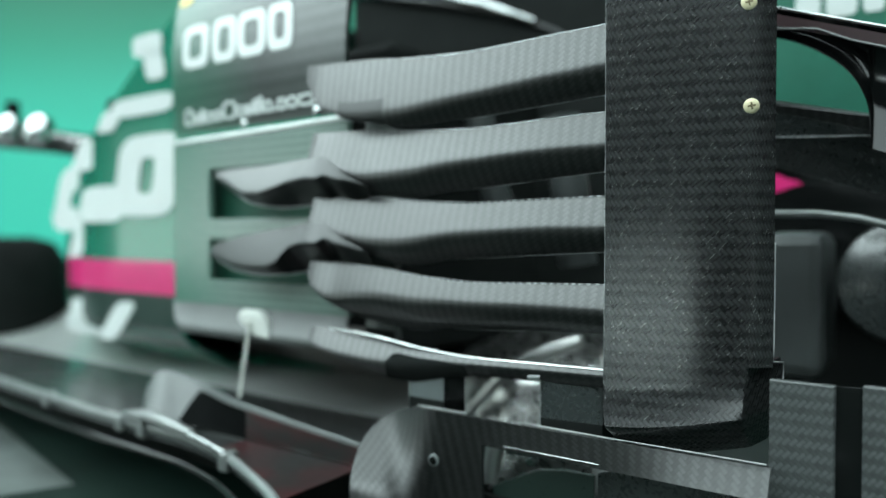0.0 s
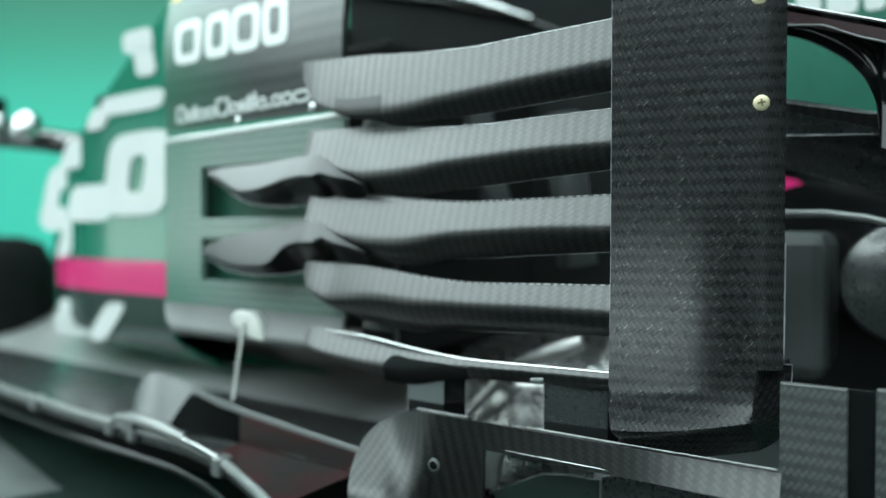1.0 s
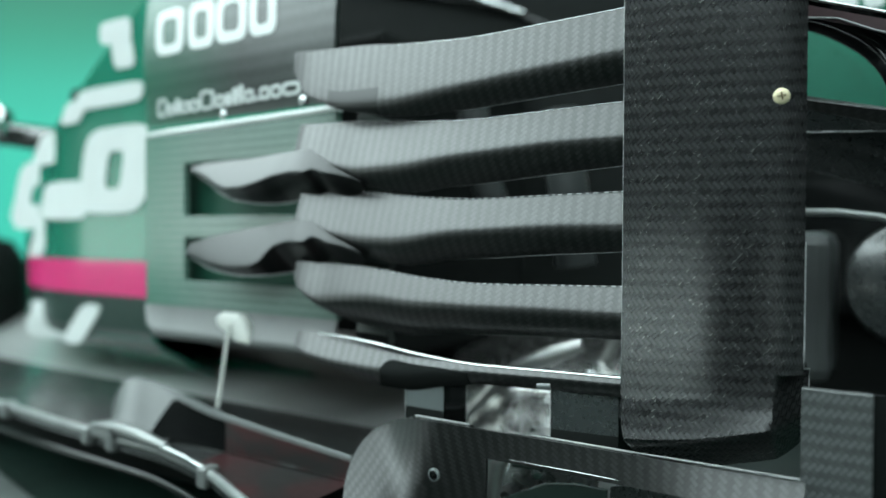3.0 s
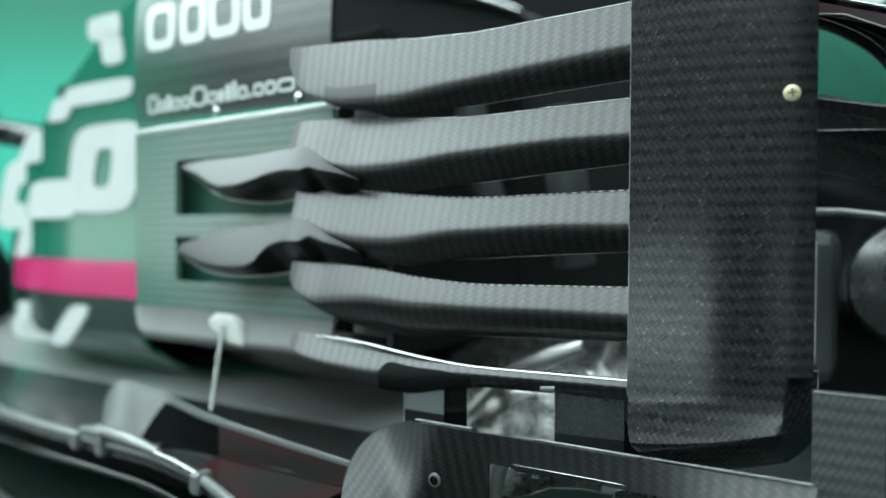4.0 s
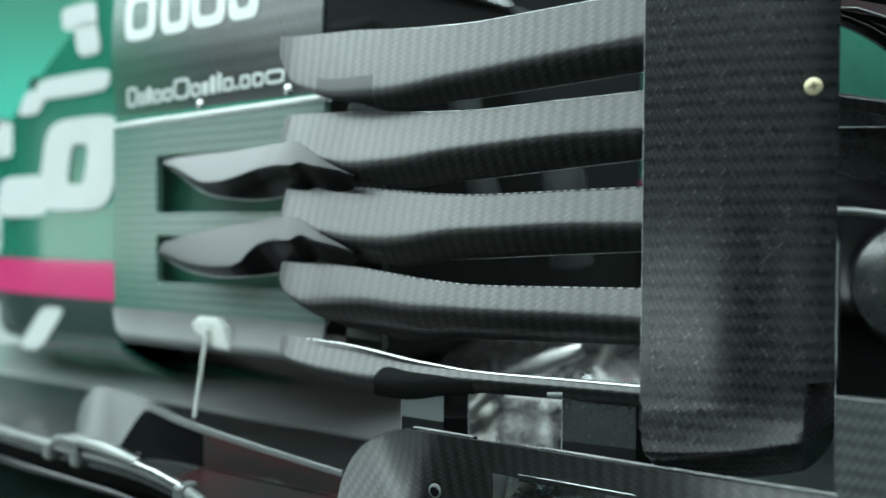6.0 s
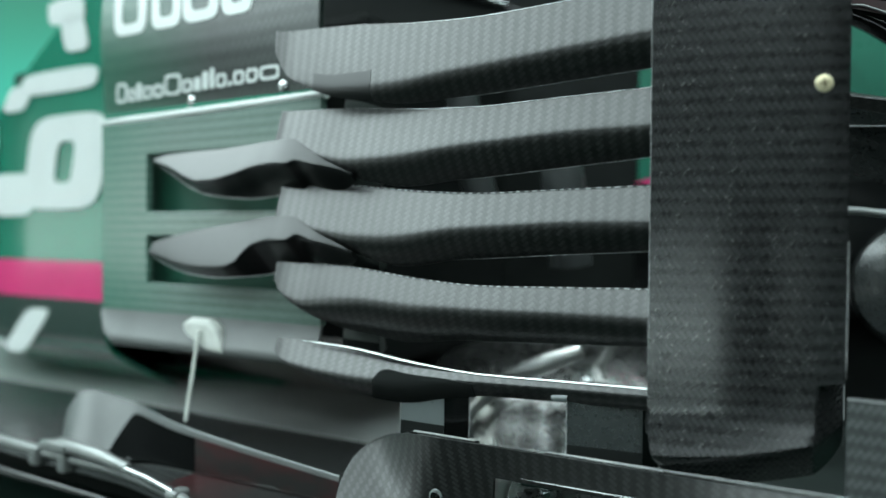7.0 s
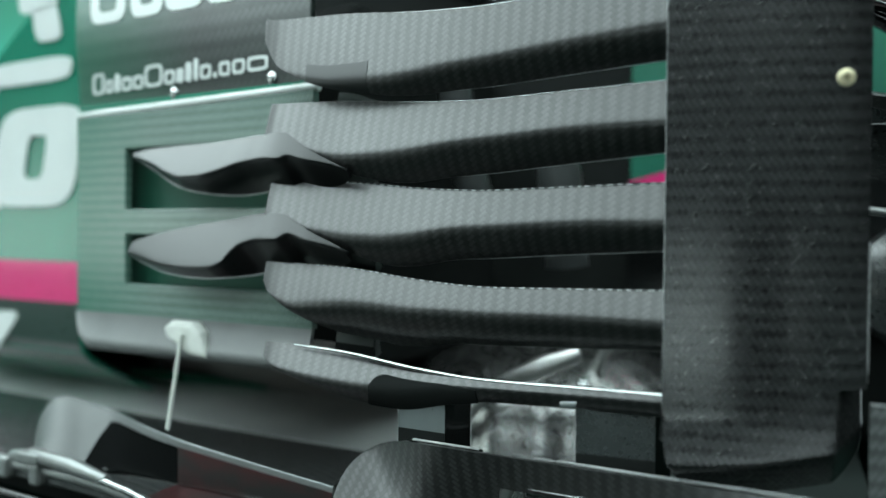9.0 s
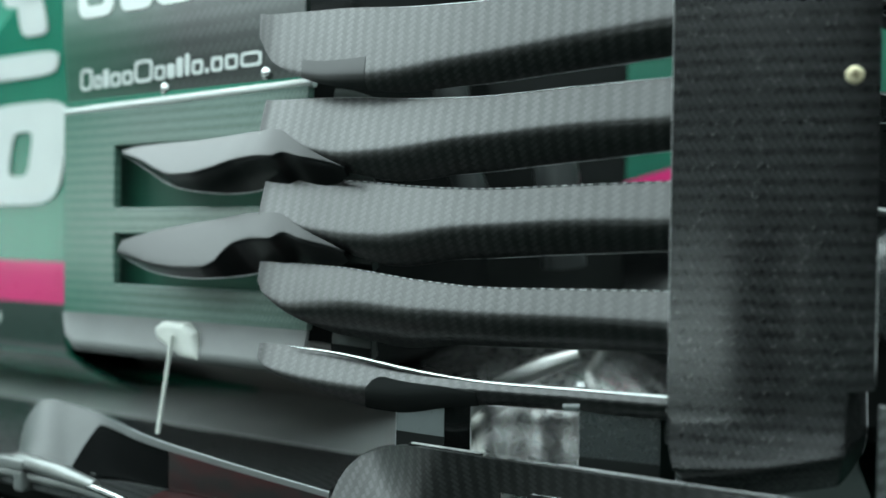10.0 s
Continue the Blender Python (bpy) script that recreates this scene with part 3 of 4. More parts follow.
winglet(
    -0.6225,
    [(-0.6251, 0.3437), (-0.5971, 0.3466), (-0.5619, 0.3468), (-0.5293, 0.3465), (-0.4988, 0.3472), (-0.4618, 0.3485), (-0.4429, 0.3484), (-0.4272, 0.3407), (-0.417, 0.3351), (-0.3973, 0.3253), (-0.3865, 0.3204)],
    [(-0.6251, 0.3419), (-0.5897, 0.3325), (-0.5618, 0.3232), (-0.5419, 0.3189), (-0.5229, 0.3191), (-0.4986, 0.3229), (-0.4755, 0.3277), (-0.4534, 0.3291), (-0.4401, 0.3285), (-0.4333, 0.3305), (-0.4195, 0.3275), (-0.3973, 0.323), (-0.3865, 0.3196)],
    [(-0.6251, 0.3404), (-0.597, 0.3301), (-0.5617, 0.3152), (-0.529, 0.3077), (-0.4984, 0.3053), (-0.4697, 0.3075), (-0.4587, 0.3104), (-0.4218, 0.3086), (-0.3971, 0.3109), (-0.3865, 0.3144)],
    "glossy black winglet with a long hollow under its upper face",
)
winglet(
    -0.6085,
    [(-0.6251, 0.2638), (-0.5966, 0.2721), (-0.5614, 0.2791), (-0.5288, 0.2835), (-0.4983, 0.2868), (-0.4612, 0.2911), (-0.4423, 0.2905), (-0.4266, 0.2837), (-0.4139, 0.2776), (-0.3967, 0.2701), (-0.3865, 0.2650)],
    [(-0.6251, 0.2623), (-0.5892, 0.2561), (-0.5612, 0.2514), (-0.5285, 0.2493), (-0.5009, 0.2506), (-0.4892, 0.2547), (-0.4834, 0.2619), (-0.4749, 0.2686), (-0.4583, 0.2717), (-0.4421, 0.2719), (-0.4327, 0.2759), (-0.4189, 0.2721), (-0.3966, 0.267), (-0.3865, 0.2642)],
    [(-0.6251, 0.2609), (-0.5965, 0.2536), (-0.5612, 0.2451), (-0.516, 0.2424), (-0.4862, 0.244), (-0.4663, 0.2488), (-0.4581, 0.2515), (-0.4212, 0.2519), (-0.3965, 0.2549), (-0.3865, 0.2582)],
    "glossy black winglet with a round hollow by the blade",
)

# ---- the upright vane ----
VL, VR = (-0.1797, 0.4445), (-0.0812, 0.4710)


def vane_fold(u):
    return 0.1545 + 0.016 * u**1.6


def vane_point(u, z):
    """u across from the blades to the nose side, z the height before the foot curls under."""
    bow = 0.004 * math.sin(math.pi * u) - 0.0035 * max(0.0, (u - 0.88) / 0.12) ** 2
    x = VL[0] + (VR[0] - VL[0]) * u
    y = VL[1] + (VR[1] - VL[1]) * u - bow
    f = vane_fold(u)
    # the lower face leans out a little and rolls under at the foot
    y -= 0.0030 * max(0.0, min(1.0, (0.265 - z) / 0.095)) ** 1.6
    y -= 0.0060 * max(0.0, min(1.0, (f + 0.024 - z) / 0.024)) ** 1.5
    # the lower corner on the nose side is folded back
    back = 0.85 + 0.02 * max(0.0, min(1.0, (z - f) / 0.04))
    y += 0.036 * max(0.0, min(1.0, (0.1975 - z) / 0.0015)) * max(0.0, (u - back) / (1 - back))
    if z < f:
        a = min(1.0, (f - z) / 0.0345)
        y += 0.027 * a - 0.001 * min(1.0, a * 6)
        z = f - 0.0235 * a**0.85
    return x, y, z


us = np.concatenate([np.linspace(0, 0.04, 4), np.linspace(0.08, 0.82, 20), np.linspace(0.84, 1, 14)])
rows = []
for u in us:
    f = vane_fold(u)
    zs = np.concatenate([np.linspace(0.60, 0.28, 14), np.linspace(0.27, 0.202, 12), np.linspace(0.1985, 0.1955, 5), np.linspace(0.192, f, 12), np.linspace(f - 0.0005, f - 0.0345, 18)])
    # both lower corners are cut round
    cut = 0.040 * (1 - math.sqrt(max(0.0, 1 - (1 - min(u / 0.34, 1.0)) ** 2)))
    cut = max(cut, 0.014 * (1 - math.sqrt(max(0.0, 1 - max(0.0, (u - 0.88) / 0.12) ** 2))))
    zs = np.maximum(zs, f - 0.0345 + cut * 1.6)
    rows.append([vane_point(u, z) for z in zs])
vane = part("turning_vane", sheet(np.array(rows), 0.0042), CARBON_VANE, car, "tall twill carbon turning vane with a worn speckled face", smooth=40, bevel=0.0006)
edge_line(vane, [tuple(np.array(vane_point(1.0, z)) + np.array((0.0002, 0.0006, 0))) for z in np.linspace(0.1445, 0.275, 24)], 0.00045, EDGE_PALE, "pale line for light on the vane's edge")
edge_line(vane, [tuple(np.array(vane_point(0.0, z)) + np.array((-0.0002, 0.0004, 0))) for z in np.linspace(0.18, 0.44, 24)], 0.00025, EDGE_PALE, "pale line for light on the vane's edge")


def screw(x, z):
    u = (x - VL[0]) / (VR[0] - VL[0])
    p = Vector(vane_point(u, z))
    way = Vector((VR[1] - VL[1] + 0.006, -(VR[0] - VL[0]), 0)).normalized()
    head = disc(p - way * 0.0006, way, 0.0047, 0.0014, dome=0.0003)
    s = part("screw", head, BRASS, vane, "brass countersunk cross-head screw", smooth=35)
    q = way.to_track_quat("Z", "Y").to_matrix().to_4x4()
    bm = bmesh.new()
    for turn in (0, 90):
        m = Matrix.Translation(p + way * 0.0011) @ q @ pose(0, 0, 0, 0, 0, turn + 8) @ Matrix.Diagonal((0.0046, 0.0010, 0.0006, 1))
        bmesh.ops.create_cube(bm, size=1.0, matrix=m)
    part("cross_recess", bm, BRASS_DARK, s)


screw(-0.0937, 0.3597)
screw(-0.0955, 0.4235)

# ---- the foot plate below the blades ----
FY = 0.437


rows = []
for x in np.concatenate([-0.398 + 0.068 * (1 - np.cos(np.linspace(0, math.pi / 2, 18))), np.linspace(-0.325, -0.300, 6), -0.272 - 0.0255 * np.linspace(1, 0, 22) ** 2, np.linspace(-0.265, -0.077, 32)]):
    c = max(0.0, min(1.0, (-0.330 - x) / 0.068))
    zt = 0.1445 + 0.001 * max(0.0, x + 0.27) / 0.19 - 0.076 * (1 - math.sqrt(max(0.0, 1 - c * c)))
    turn = float(curve([(-0.398, 0.0), (-0.352, -0.0015), (-0.335, -0.0050), (-0.300, -0.002), (-0.260, 0.001), (-0.077, 0.001)], x))
    lean = math.tan(radians(float(curve([(-0.398, 43), (-0.362, 42), (-0.338, 24), (-0.312, -18), (-0.270, -22), (-0.230, -15), (-0.175, -6), (-0.130, 20), (-0.077, 32)], x))))
    pivot = float(curve([(-0.398, 0.108), (-0.340, 0.108), (-0.300, 0.128), (-0.270, 0.136), (-0.077, 0.136)], x))
    # the lower edge rises in a round corner to the slim rail
    rail = max(0.0, min(1.0, (x + 0.2975) / 0.0255))
    low = 0.020 + (0.1255 - 0.020) * (1 - math.sqrt(max(0.0, 1 - rail**2)) if rail < 1 else 1.0)
    line = []
    brim = min(0.1255, zt - 0.002)
    for z in np.concatenate([np.linspace(zt, brim, 8), np.linspace(brim, min(low, brim - 0.0003), 12)[1:]]):
        y = FY + 0.001 + turn - lean * (pivot - max(z, 0.066))
        k = (y - 0.03) / (FY - 0.03)
        line.append((-0.07 + (x + 0.07) * k, y, 0.277 + (z - 0.277) * k))
    rows.append(line)
foot = part("foot_plate", sheet(np.array(rows), 0.003, way=(0, 1, 0)), CARBON_FOOT, car, "rounded carbon foot plate that runs out into a slim rail", smooth=60)
uv_box(foot)
edge_line(foot, [(x, FY + 0.0045, 0.1449 + 0.001 * (x + 0.27) / 0.19) for x in np.linspace(-0.272, -0.079, 12)], 0.0005, EDGE_PALE, "pale line for light on the rail's edge")
edge_line(foot, [(x, FY + 0.0035, 0.1262 + 0.001 * (x + 0.27) / 0.19) for x in np.linspace(-0.255, -0.079, 12)], 0.0006, STEEL, "bright lower edge of the rail")
# the liner's highlight is put in as a bright bent tube
part("liner_bar", tube([(-0.2790, 0.480, 0.1150), (-0.2860, 0.480, 0.1080), (-0.2885, 0.480, 0.0960), (-0.2895, 0.480, 0.0820)], 0.0066, 16, taper=[0.7, 1.0, 1.0, 0.8]), FOIL_PALE, foot, "bright tube for the highlight on the liner", smooth=60)
part("liner_bar", tube([(-0.262, 0.461, 0.1185), (-0.230, 0.458, 0.1205), (-0.195, 0.452, 0.1235)], 0.0040, 14, taper=[1.0, 0.8, 0.15]), STEEL, foot, "polished bar along the rail", smooth=60)
rows = [[(-0.300 + 0.075 * u, 0.486 + 0.022 * (1 - math.cos(math.pi * 0.9 * u)) + 0.004 * w, 0.070 + 0.046 * w) for w in np.linspace(0, 1, 6)] for u in np.linspace(0, 1, 20)]
part("liner_panel", sheet(np.array(rows), 0.002), FOIL, foot, "curved bright metal liner inside the opening", smooth=60)
part("liner_fin", outline([(-0.2857, 0.0805), (-0.2621, 0.0933), (-0.2433, 0.1030), (-0.2217, 0.1066), (-0.1986, 0.1068), (-0.1993, 0.0700), (-0.2800, 0.0700)], 0.474, 0.477), FIN_GREEN, foot, "dark green glossy fin below the rail", bevel=0.001)
# added black sheet that gives the shade below the rail
part("liner_fin", outline([(-0.1978, 0.0700), (-0.1975, 0.1085), (-0.1850, 0.1125), (-0.0830, 0.1140), (-0.0830, 0.0700)], 0.476, 0.479), BRACKET_DARK, foot, "black sheet put in for the shade below the rail", bevel=0.001)
part("washer", disc((-0.3098, 0.4308, 0.1088), (0, -1, 0), 0.0048, 0.0012, dome=0.0004), BRACKET_GREY, foot, "pale ring round the bolt", smooth=35)
part("bolt", disc((-0.3098, 0.4300, 0.1088), (0, -1, 0), 0.0034, 0.0012), BLACK_GLOSS, foot, "black bolt head", smooth=35)


def bracket(x0, xf, x1, y0, yf, y1, z0, z1, f0, f1, dark):
    """A sheet bent once: the face from x0 to the fold at xf, and the return that runs back to x1."""
    line = [(x0 + (xf - x0) * u, y0 + (yf - y0) * u) for u in np.linspace(0, 1, 9)] + [(xf + (x1 - xf) * u, yf + (y1 - yf) * u**0.8) for u in (0.15, 0.35, 0.6, 0.8, 1.0)]
    rows = np.array([[(x, y, z1 + (z0 - z1) * w) for w in np.linspace(0, 1, 9)] for x, y in line])
    b = part("bracket", sheet(rows[:9], 0.0014), dark, car, "thin dark grey metal bracket between blade and foot plate", smooth=30, bevel=0.0003)
    # same bent sheet; shade on the return is put in as black
    part("return_flange", sheet(rows[8:], 0.0014), BLACK_GLOSS, b, "return of the bracket, blackened for its shade", smooth=40)
    part("edge_strip", tube([rows[0, k] + np.array((0, -0.0004, 0)) for k in range(9)], 0.0003, 6), EDGE_PALE, b, "pale cut edge of the bracket", smooth=60)
    part("edge_strip", tube([rows[-1, k] + np.array((0.0004, 0, 0)) for k in range(9)], 0.0004, 6), EDGE_PALE, b, "pale cut edge of the bracket", smooth=60)
    # dark reflection low on the face, laid on as a black sheet
    part("dark_reflection", sheet(rows[:9, 6:] + np.array((0, -0.0005, 0)), 0.0003), BLACK_MATT, b, "black sheet for the dark reflection on the bracket", smooth=50)
    part("flange", box(f0, f1, 0.4400, 0.4425, 0.1450, 0.1458), EDGE_PALE, b, "pale edge of the flange", bevel=0.0002)
    part("flange_gasket", box(f0 - 0.002, f1 + 0.002, 0.4396, 0.4430, 0.1440, 0.1450), BLACK_MATT, b, "black gasket under the flange")


bracket(-0.3505, -0.3160, -0.3025, 0.4525, 0.4525, 0.4625, 0.1380, 0.1800, -0.333, -0.287, BRACKET_GREY)
bracket(-0.2290, -0.1845, -0.1780, 0.4485, 0.4540, 0.4676, 0.1380, 0.1850, -0.238, -0.171, BRACKET_DARK)

# ---- the two upright blocks on the nose side ----
for x0, x1, z1 in ((-0.0809, -0.0455, 0.1932), (-0.0322, 0.0300, 0.1950)):
    b = part("fence_block", box(x0, x1, 0.4590, 0.4640, 0.035, z1), CARBON_DRY, car, "square-edged carbon fence block", bevel=0.0012)
    uv_box(b)
part("fence_web", box(-0.0454, -0.0323, 0.4620, 0.4650, 0.035, 0.1925), BLACK_GLOSS, car, "dark web between the carbon blocks")

# ---- the side deflector in front of the sidepod ----
PY = 0.477


def plate_bend(z):
    """The upper plate leans inwards towards its top."""
    return 1.25 * max(0.0, z - 0.425) ** 2


rows = []
for u in np.linspace(0, 1, 12):
    rows.append([(-0.7005 - 0.023 * w + u * (0.259 + 0.0175 * w), PY + plate_bend(0.3845 + 0.1755 * w), 0.3845 + 0.1755 * w) for w in np.linspace(1, 0, 20)])
plate_up = part("deflector", sheet(np.array(rows), 0.006), CARBON_BLACK, car, "black and green lacquered carbon side deflector with white lettering", smooth=50, bevel=0.0012)
uv_box(plate_up)
bm = bmesh.new()
gx = [-0.7005, -0.6370, -0.4405, -0.4370]
gz = [0.2050, 0.2320, 0.2750, 0.2965, 0.3490, 0.3850]
verts = {}
for i, x in enumerate(gx):
    for j, z in enumerate(gz):
        verts[i, j] = bm.verts.new((x, PY - 0.004, z))
for i in range(3):
    for j in range(5):
        if i == 1 and j in (1, 3):
            continue
        bm.faces.new((verts[i, j], verts[i + 1, j], verts[i + 1, j + 1], verts[i, j + 1]))
ext = bmesh.ops.extrude_face_region(bm, geom=bm.faces[:])
bmesh.ops.translate(bm, verts=[g for g in ext["geom"] if isinstance(g, bmesh.types.BMVert)], vec=(0, 0.007, 0))
bmesh.ops.recalc_face_normals(bm, faces=bm.faces[:])
plate_low = part("lower_panel", bm, CARBON_PLATE, plate_up, "grey green glossy carbon panel with two openings", bevel=0.001)
uv_box(plate_low)
rows = []
for x in np.linspace(-0.7005, -0.437, 24):
    k = 1 - 0.92 * max(0.0, (-0.676 - x) / 0.0245) ** 2
    prof = [(x, PY - 0.004 - 0.010 * k * (w / 0.025) ** 1.4, 0.2055 - w * k) for w in np.linspace(0, 0.025, 9)]
    for a in np.linspace(20, 105, 8):
        prof.append((x, PY - 0.004 - 0.010 * k + 0.012 * (1 - math.cos(radians(a))), 0.2055 - 0.025 * k - 0.009 * k * math.sin(radians(a))))
    rows.append(prof)
part("lower_edge", sheet(np.array(rows), 0.003), PANEL_EDGE, plate_up, smooth=60)
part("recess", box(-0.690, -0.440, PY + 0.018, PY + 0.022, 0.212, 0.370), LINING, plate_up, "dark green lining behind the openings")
# the highlight on the step is put in as a white tube
part("ridge", tube([(-0.7005, PY - 0.001, 0.3815), (-0.57, PY - 0.002, 0.3835), (-0.4345, PY - 0.001, 0.3865)], 0.0037, 12), WHITE, plate_up, "white strip for the highlight along the step", smooth=60)
part("trim_line", box(-0.7005, -0.4400, PY - 0.0015, PY, 0.3858, 0.3915), GREEN, plate_up, "green trim band above the step")
for x, z in ((-0.583, 0.3935), (-0.479, 0.3968)):
    part("rivet", disc((x, PY, z), (0, -1, 0), 0.0048, 0.002, dome=0.001), STEEL, plate_up, "small pale rivet", smooth=40)


def mark(name, x0, x1, z0, z1, slant=0.0, ring=0.0, parent=plate_up, y=PY, material=WHITE, rise=0.0):
    """A plain decal shape: a rounded bar, or a ring with a stroke."""
    cx, cz, hx, hz = (x0 + x1) / 2, (z0 + z1) / 2, (x1 - x0) / 2, (z1 - z0) / 2
    bm = bmesh.new()
    n = 28

    def loop(sx, sz, yy):
        out = []
        for k in range(n):
            t = 2 * math.pi * k / n
            c, s = math.cos(t), math.sin(t)
            px = math.copysign(abs(c) ** 0.45, c) * sx
            pz = math.copysign(abs(s) ** 0.45, s) * sz
            z = cz + pz + rise * px
            out.append(bm.verts.new((cx + px + slant * pz, yy + (plate_bend(z) if parent is plate_up else 0.0), z)))
        return out

    a, b = loop(hx, hz, y - 0.0008), loop(hx, hz, y + 0.0005)
    for k in range(n):
        j = (k + 1) % n
        bm.faces.new((a[k], b[k], b[j], a[j]))
    if ring:
        rx, rz = ring if isinstance(ring, tuple) else (ring, ring)
        c, d = loop(hx - rx, hz - rz, y - 0.0008), loop(hx - rx, hz - rz, y + 0.0005)
        for k in range(n):
            j = (k + 1) % n
            bm.faces.new((a[k], a[j], c[j], c[k]))
            bm.faces.new((c[k], c[j], d[j], d[k]))
    else:
        bm.faces.new(a)
    bmesh.ops.recalc_face_normals(bm, faces=bm.faces[:])
    return part(name, bm, material, parent)


# large plain shapes of the upper lettering, and the row of small bars below it
for x0, x1 in ((-0.693, -0.648), (-0.641, -0.602), (-0.600, -0.556), (-0.553, -0.517)):
    mark("decal_shape", x0, x1, 0.463, 0.513, slant=-0.15, ring=0.0105)
mark("decal_shape", -0.716, -0.695, 0.541, 0.556, material=GOLD)
x = -0.684
for w, h in ((0.015, 0.019), (0.009, 0.012), (0.007, 0.016), (0.012, 0.012), (0.012, 0.012), (0.021, 0.019), (0.012, 0.012), (0.008, 0.012), (0.007, 0.016), (0.005, 0.018), (0.012, 0.012), (0.004, 0.004), (0.012, 0.012), (0.013, 0.012), (0.021, 0.012)):
    z = 0.3995 + 0.022 * (x + 0.684)
    mark("decal_bar", x, x + w, z, z + h, ring=0.0028 if w > 0.0085 else 0.0)
    x += w + 0.0022

# putty pad and thin stay
pad = part("stay_pad", outline([(-0.580, 0.199), (-0.572, 0.2045), (-0.548, 0.2045), (-0.538, 0.197), (-0.530, 0.176), (-0.552, 0.178), (-0.566, 0.186), (-0.576, 0.190)], 0.4615, 0.474), PALE, plate_up, "pale putty pad on the deflector's foot", bevel=0.004)
part("stay", tube([(-0.5555, 0.459, 0.195), (-0.5585, 0.455, 0.155), (-0.561, 0.4505, 0.1195)], 0.0017, 10), PALE, car, "thin pale rod down to the floor", smooth=60)

# ---- the rear foot vane ----
rows = []
for u in np.linspace(0, 1, 44) ** 1.4:
    x = -0.688 + 0.306 * u
    zt = float(curve([(0, 0.084), (0.006, 0.101), (0.018, 0.114), (0.04, 0.126), (0.075, 0.1355), (0.11, 0.1405), (0.15, 0.142), (0.20, 0.1405), (0.30, 0.136), (0.483, 0.1245), (0.70, 0.1175), (1, 0.1100)], u))
    top_y = float(curve([(0, 0.446), (0.10, 0.455), (0.20, 0.463), (0.30, 0.466), (0.42, 0.450), (0.6, 0.440), (1, 0.442)], u))
    foot_y = float(curve([(0, 0.404), (0.10, 0.410), (0.20, 0.419), (0.27, 0.424), (0.34, 0.430), (0.41, 0.434), (0.55, 0.436), (1, 0.440)], u))
    line = []
    for w in np.linspace(0, 1, 12):
        y = top_y + (foot_y - top_y) * w
        k = (y - 0.027) / 0.398
        line.append((-0.067 + (x + 0.067) * k, y, max(0.086, 0.277 + (zt + (0.080 - zt) * w - 0.277) * k)))
    rows.append(line)
rear_vane = part("rear_foot_vane", sheet(np.array(rows), 0.003), LOBE_SHEEN, car, "low curved grey vane with a rounded lobe on the floor", smooth=60, bevel=0.0008)
edge_line(rear_vane, [(r[0][0], r[0][1] + 0.0012, r[0][2]) for r in rows[14:]], 0.0012, BRACKET_GREY, "bright upper edge of the vane")
# the shade under the vane's curl is laid on as a black sheet
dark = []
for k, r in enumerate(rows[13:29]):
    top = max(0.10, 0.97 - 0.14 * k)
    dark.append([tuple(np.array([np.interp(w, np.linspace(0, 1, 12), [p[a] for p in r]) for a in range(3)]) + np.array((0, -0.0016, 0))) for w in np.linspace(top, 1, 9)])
part("hollow", sheet(np.array(dark), 0.0008, way=(0, 1, 0)), SHADE_BLACK, rear_vane, "black sheet for the shade under the vane's curl", smooth=60)
part("lower_face", sheet(np.array([[p for p in r[1:]] for r in rows[28:]]) + np.array((0, -0.0012, 0)), 0.0008), RED_SHEEN, rear_vane, "lower face of the vane with a dull red reflection painted in", smooth=60)

# ---- the floor of the car ----
EDGE = [(-2.6, 0.46), (-1.06, 0.430), (-0.925, 0.421), (-0.70, 0.409), (-0.60, 0.408), (-0.52, 0.396), (-0.45, 0.372), (-0.39, 0.345), (-0.33, 0.300), (-0.27, 0.245), (-0.20, 0.205), (-0.12, 0.195), (-0.06, 0.23)]
fx = np.concatenate([np.linspace(-2.6, -1.1, 8), np.linspace(-1.06, -0.06, 60)])
def floor_z(y):
    """Flat at the edge, swept up into the bodywork further in."""
    return 0.0835 + 1.25 * max(0.0, min(y, 0.86) - 0.585) ** 2


rows = [[(x, y, floor_z(y)) for y in [float(curve(EDGE, x)) + d for d in (0.0, 0.02, 0.06, 0.10, 0.14, 0.17, 0.20, 0.23, 0.26, 0.29, 0.32, 0.36, 0.9)]] for x in fx if x < -0.42]
ramp_rows = [[(x, y, floor_z(y) + 0.0008) for y in np.linspace(0.575, 0.80, 16)] for x in np.linspace(-2.2, -0.425, 40)]
under = part("car_floor", sheet(np.array(rows), 0.010, way=(0, 0, -1)), CARBON_FLOOR, car, "glossy carbon car floor with a rolled edge", smooth=60, bevel=0.002)
rows = [[(x, max(float(curve(EDGE, x)), min(0.500, 0.36 + 4.0 * max(0.0, x + 0.43))) + d, 0.0835) for d in (0.0, 0.02, 0.06, 0.15, 0.30, 0.9)] for x in fx if x > -0.43]
part("front_floor", sheet(np.array(rows), 0.010, way=(0, 0, -1)), FLOOR_DIM, under, "dim green grey front of the car floor", bevel=0.002)
# pale grey paints in the band of light on the swept-up floor
part("floor_ramp", sheet(np.array(ramp_rows), 0.002, way=(0, 0, -1)), RAMP_LIT, under, "floor ramp under the sidepod, its light put into pale grey", smooth=60)
part("edge_roll", tube([(x, float(curve(EDGE, x)), 0.0855) for x in fx], 0.0045, 12), EDGE_GREY, under, "bright rolled edge of the floor", smooth=60)
part("lower_lip", tube([(x, float(curve(EDGE, x)) - 0.012, 0.0655) for x in fx], 0.0035, 10), BLACK_GLOSS, under, smooth=60)
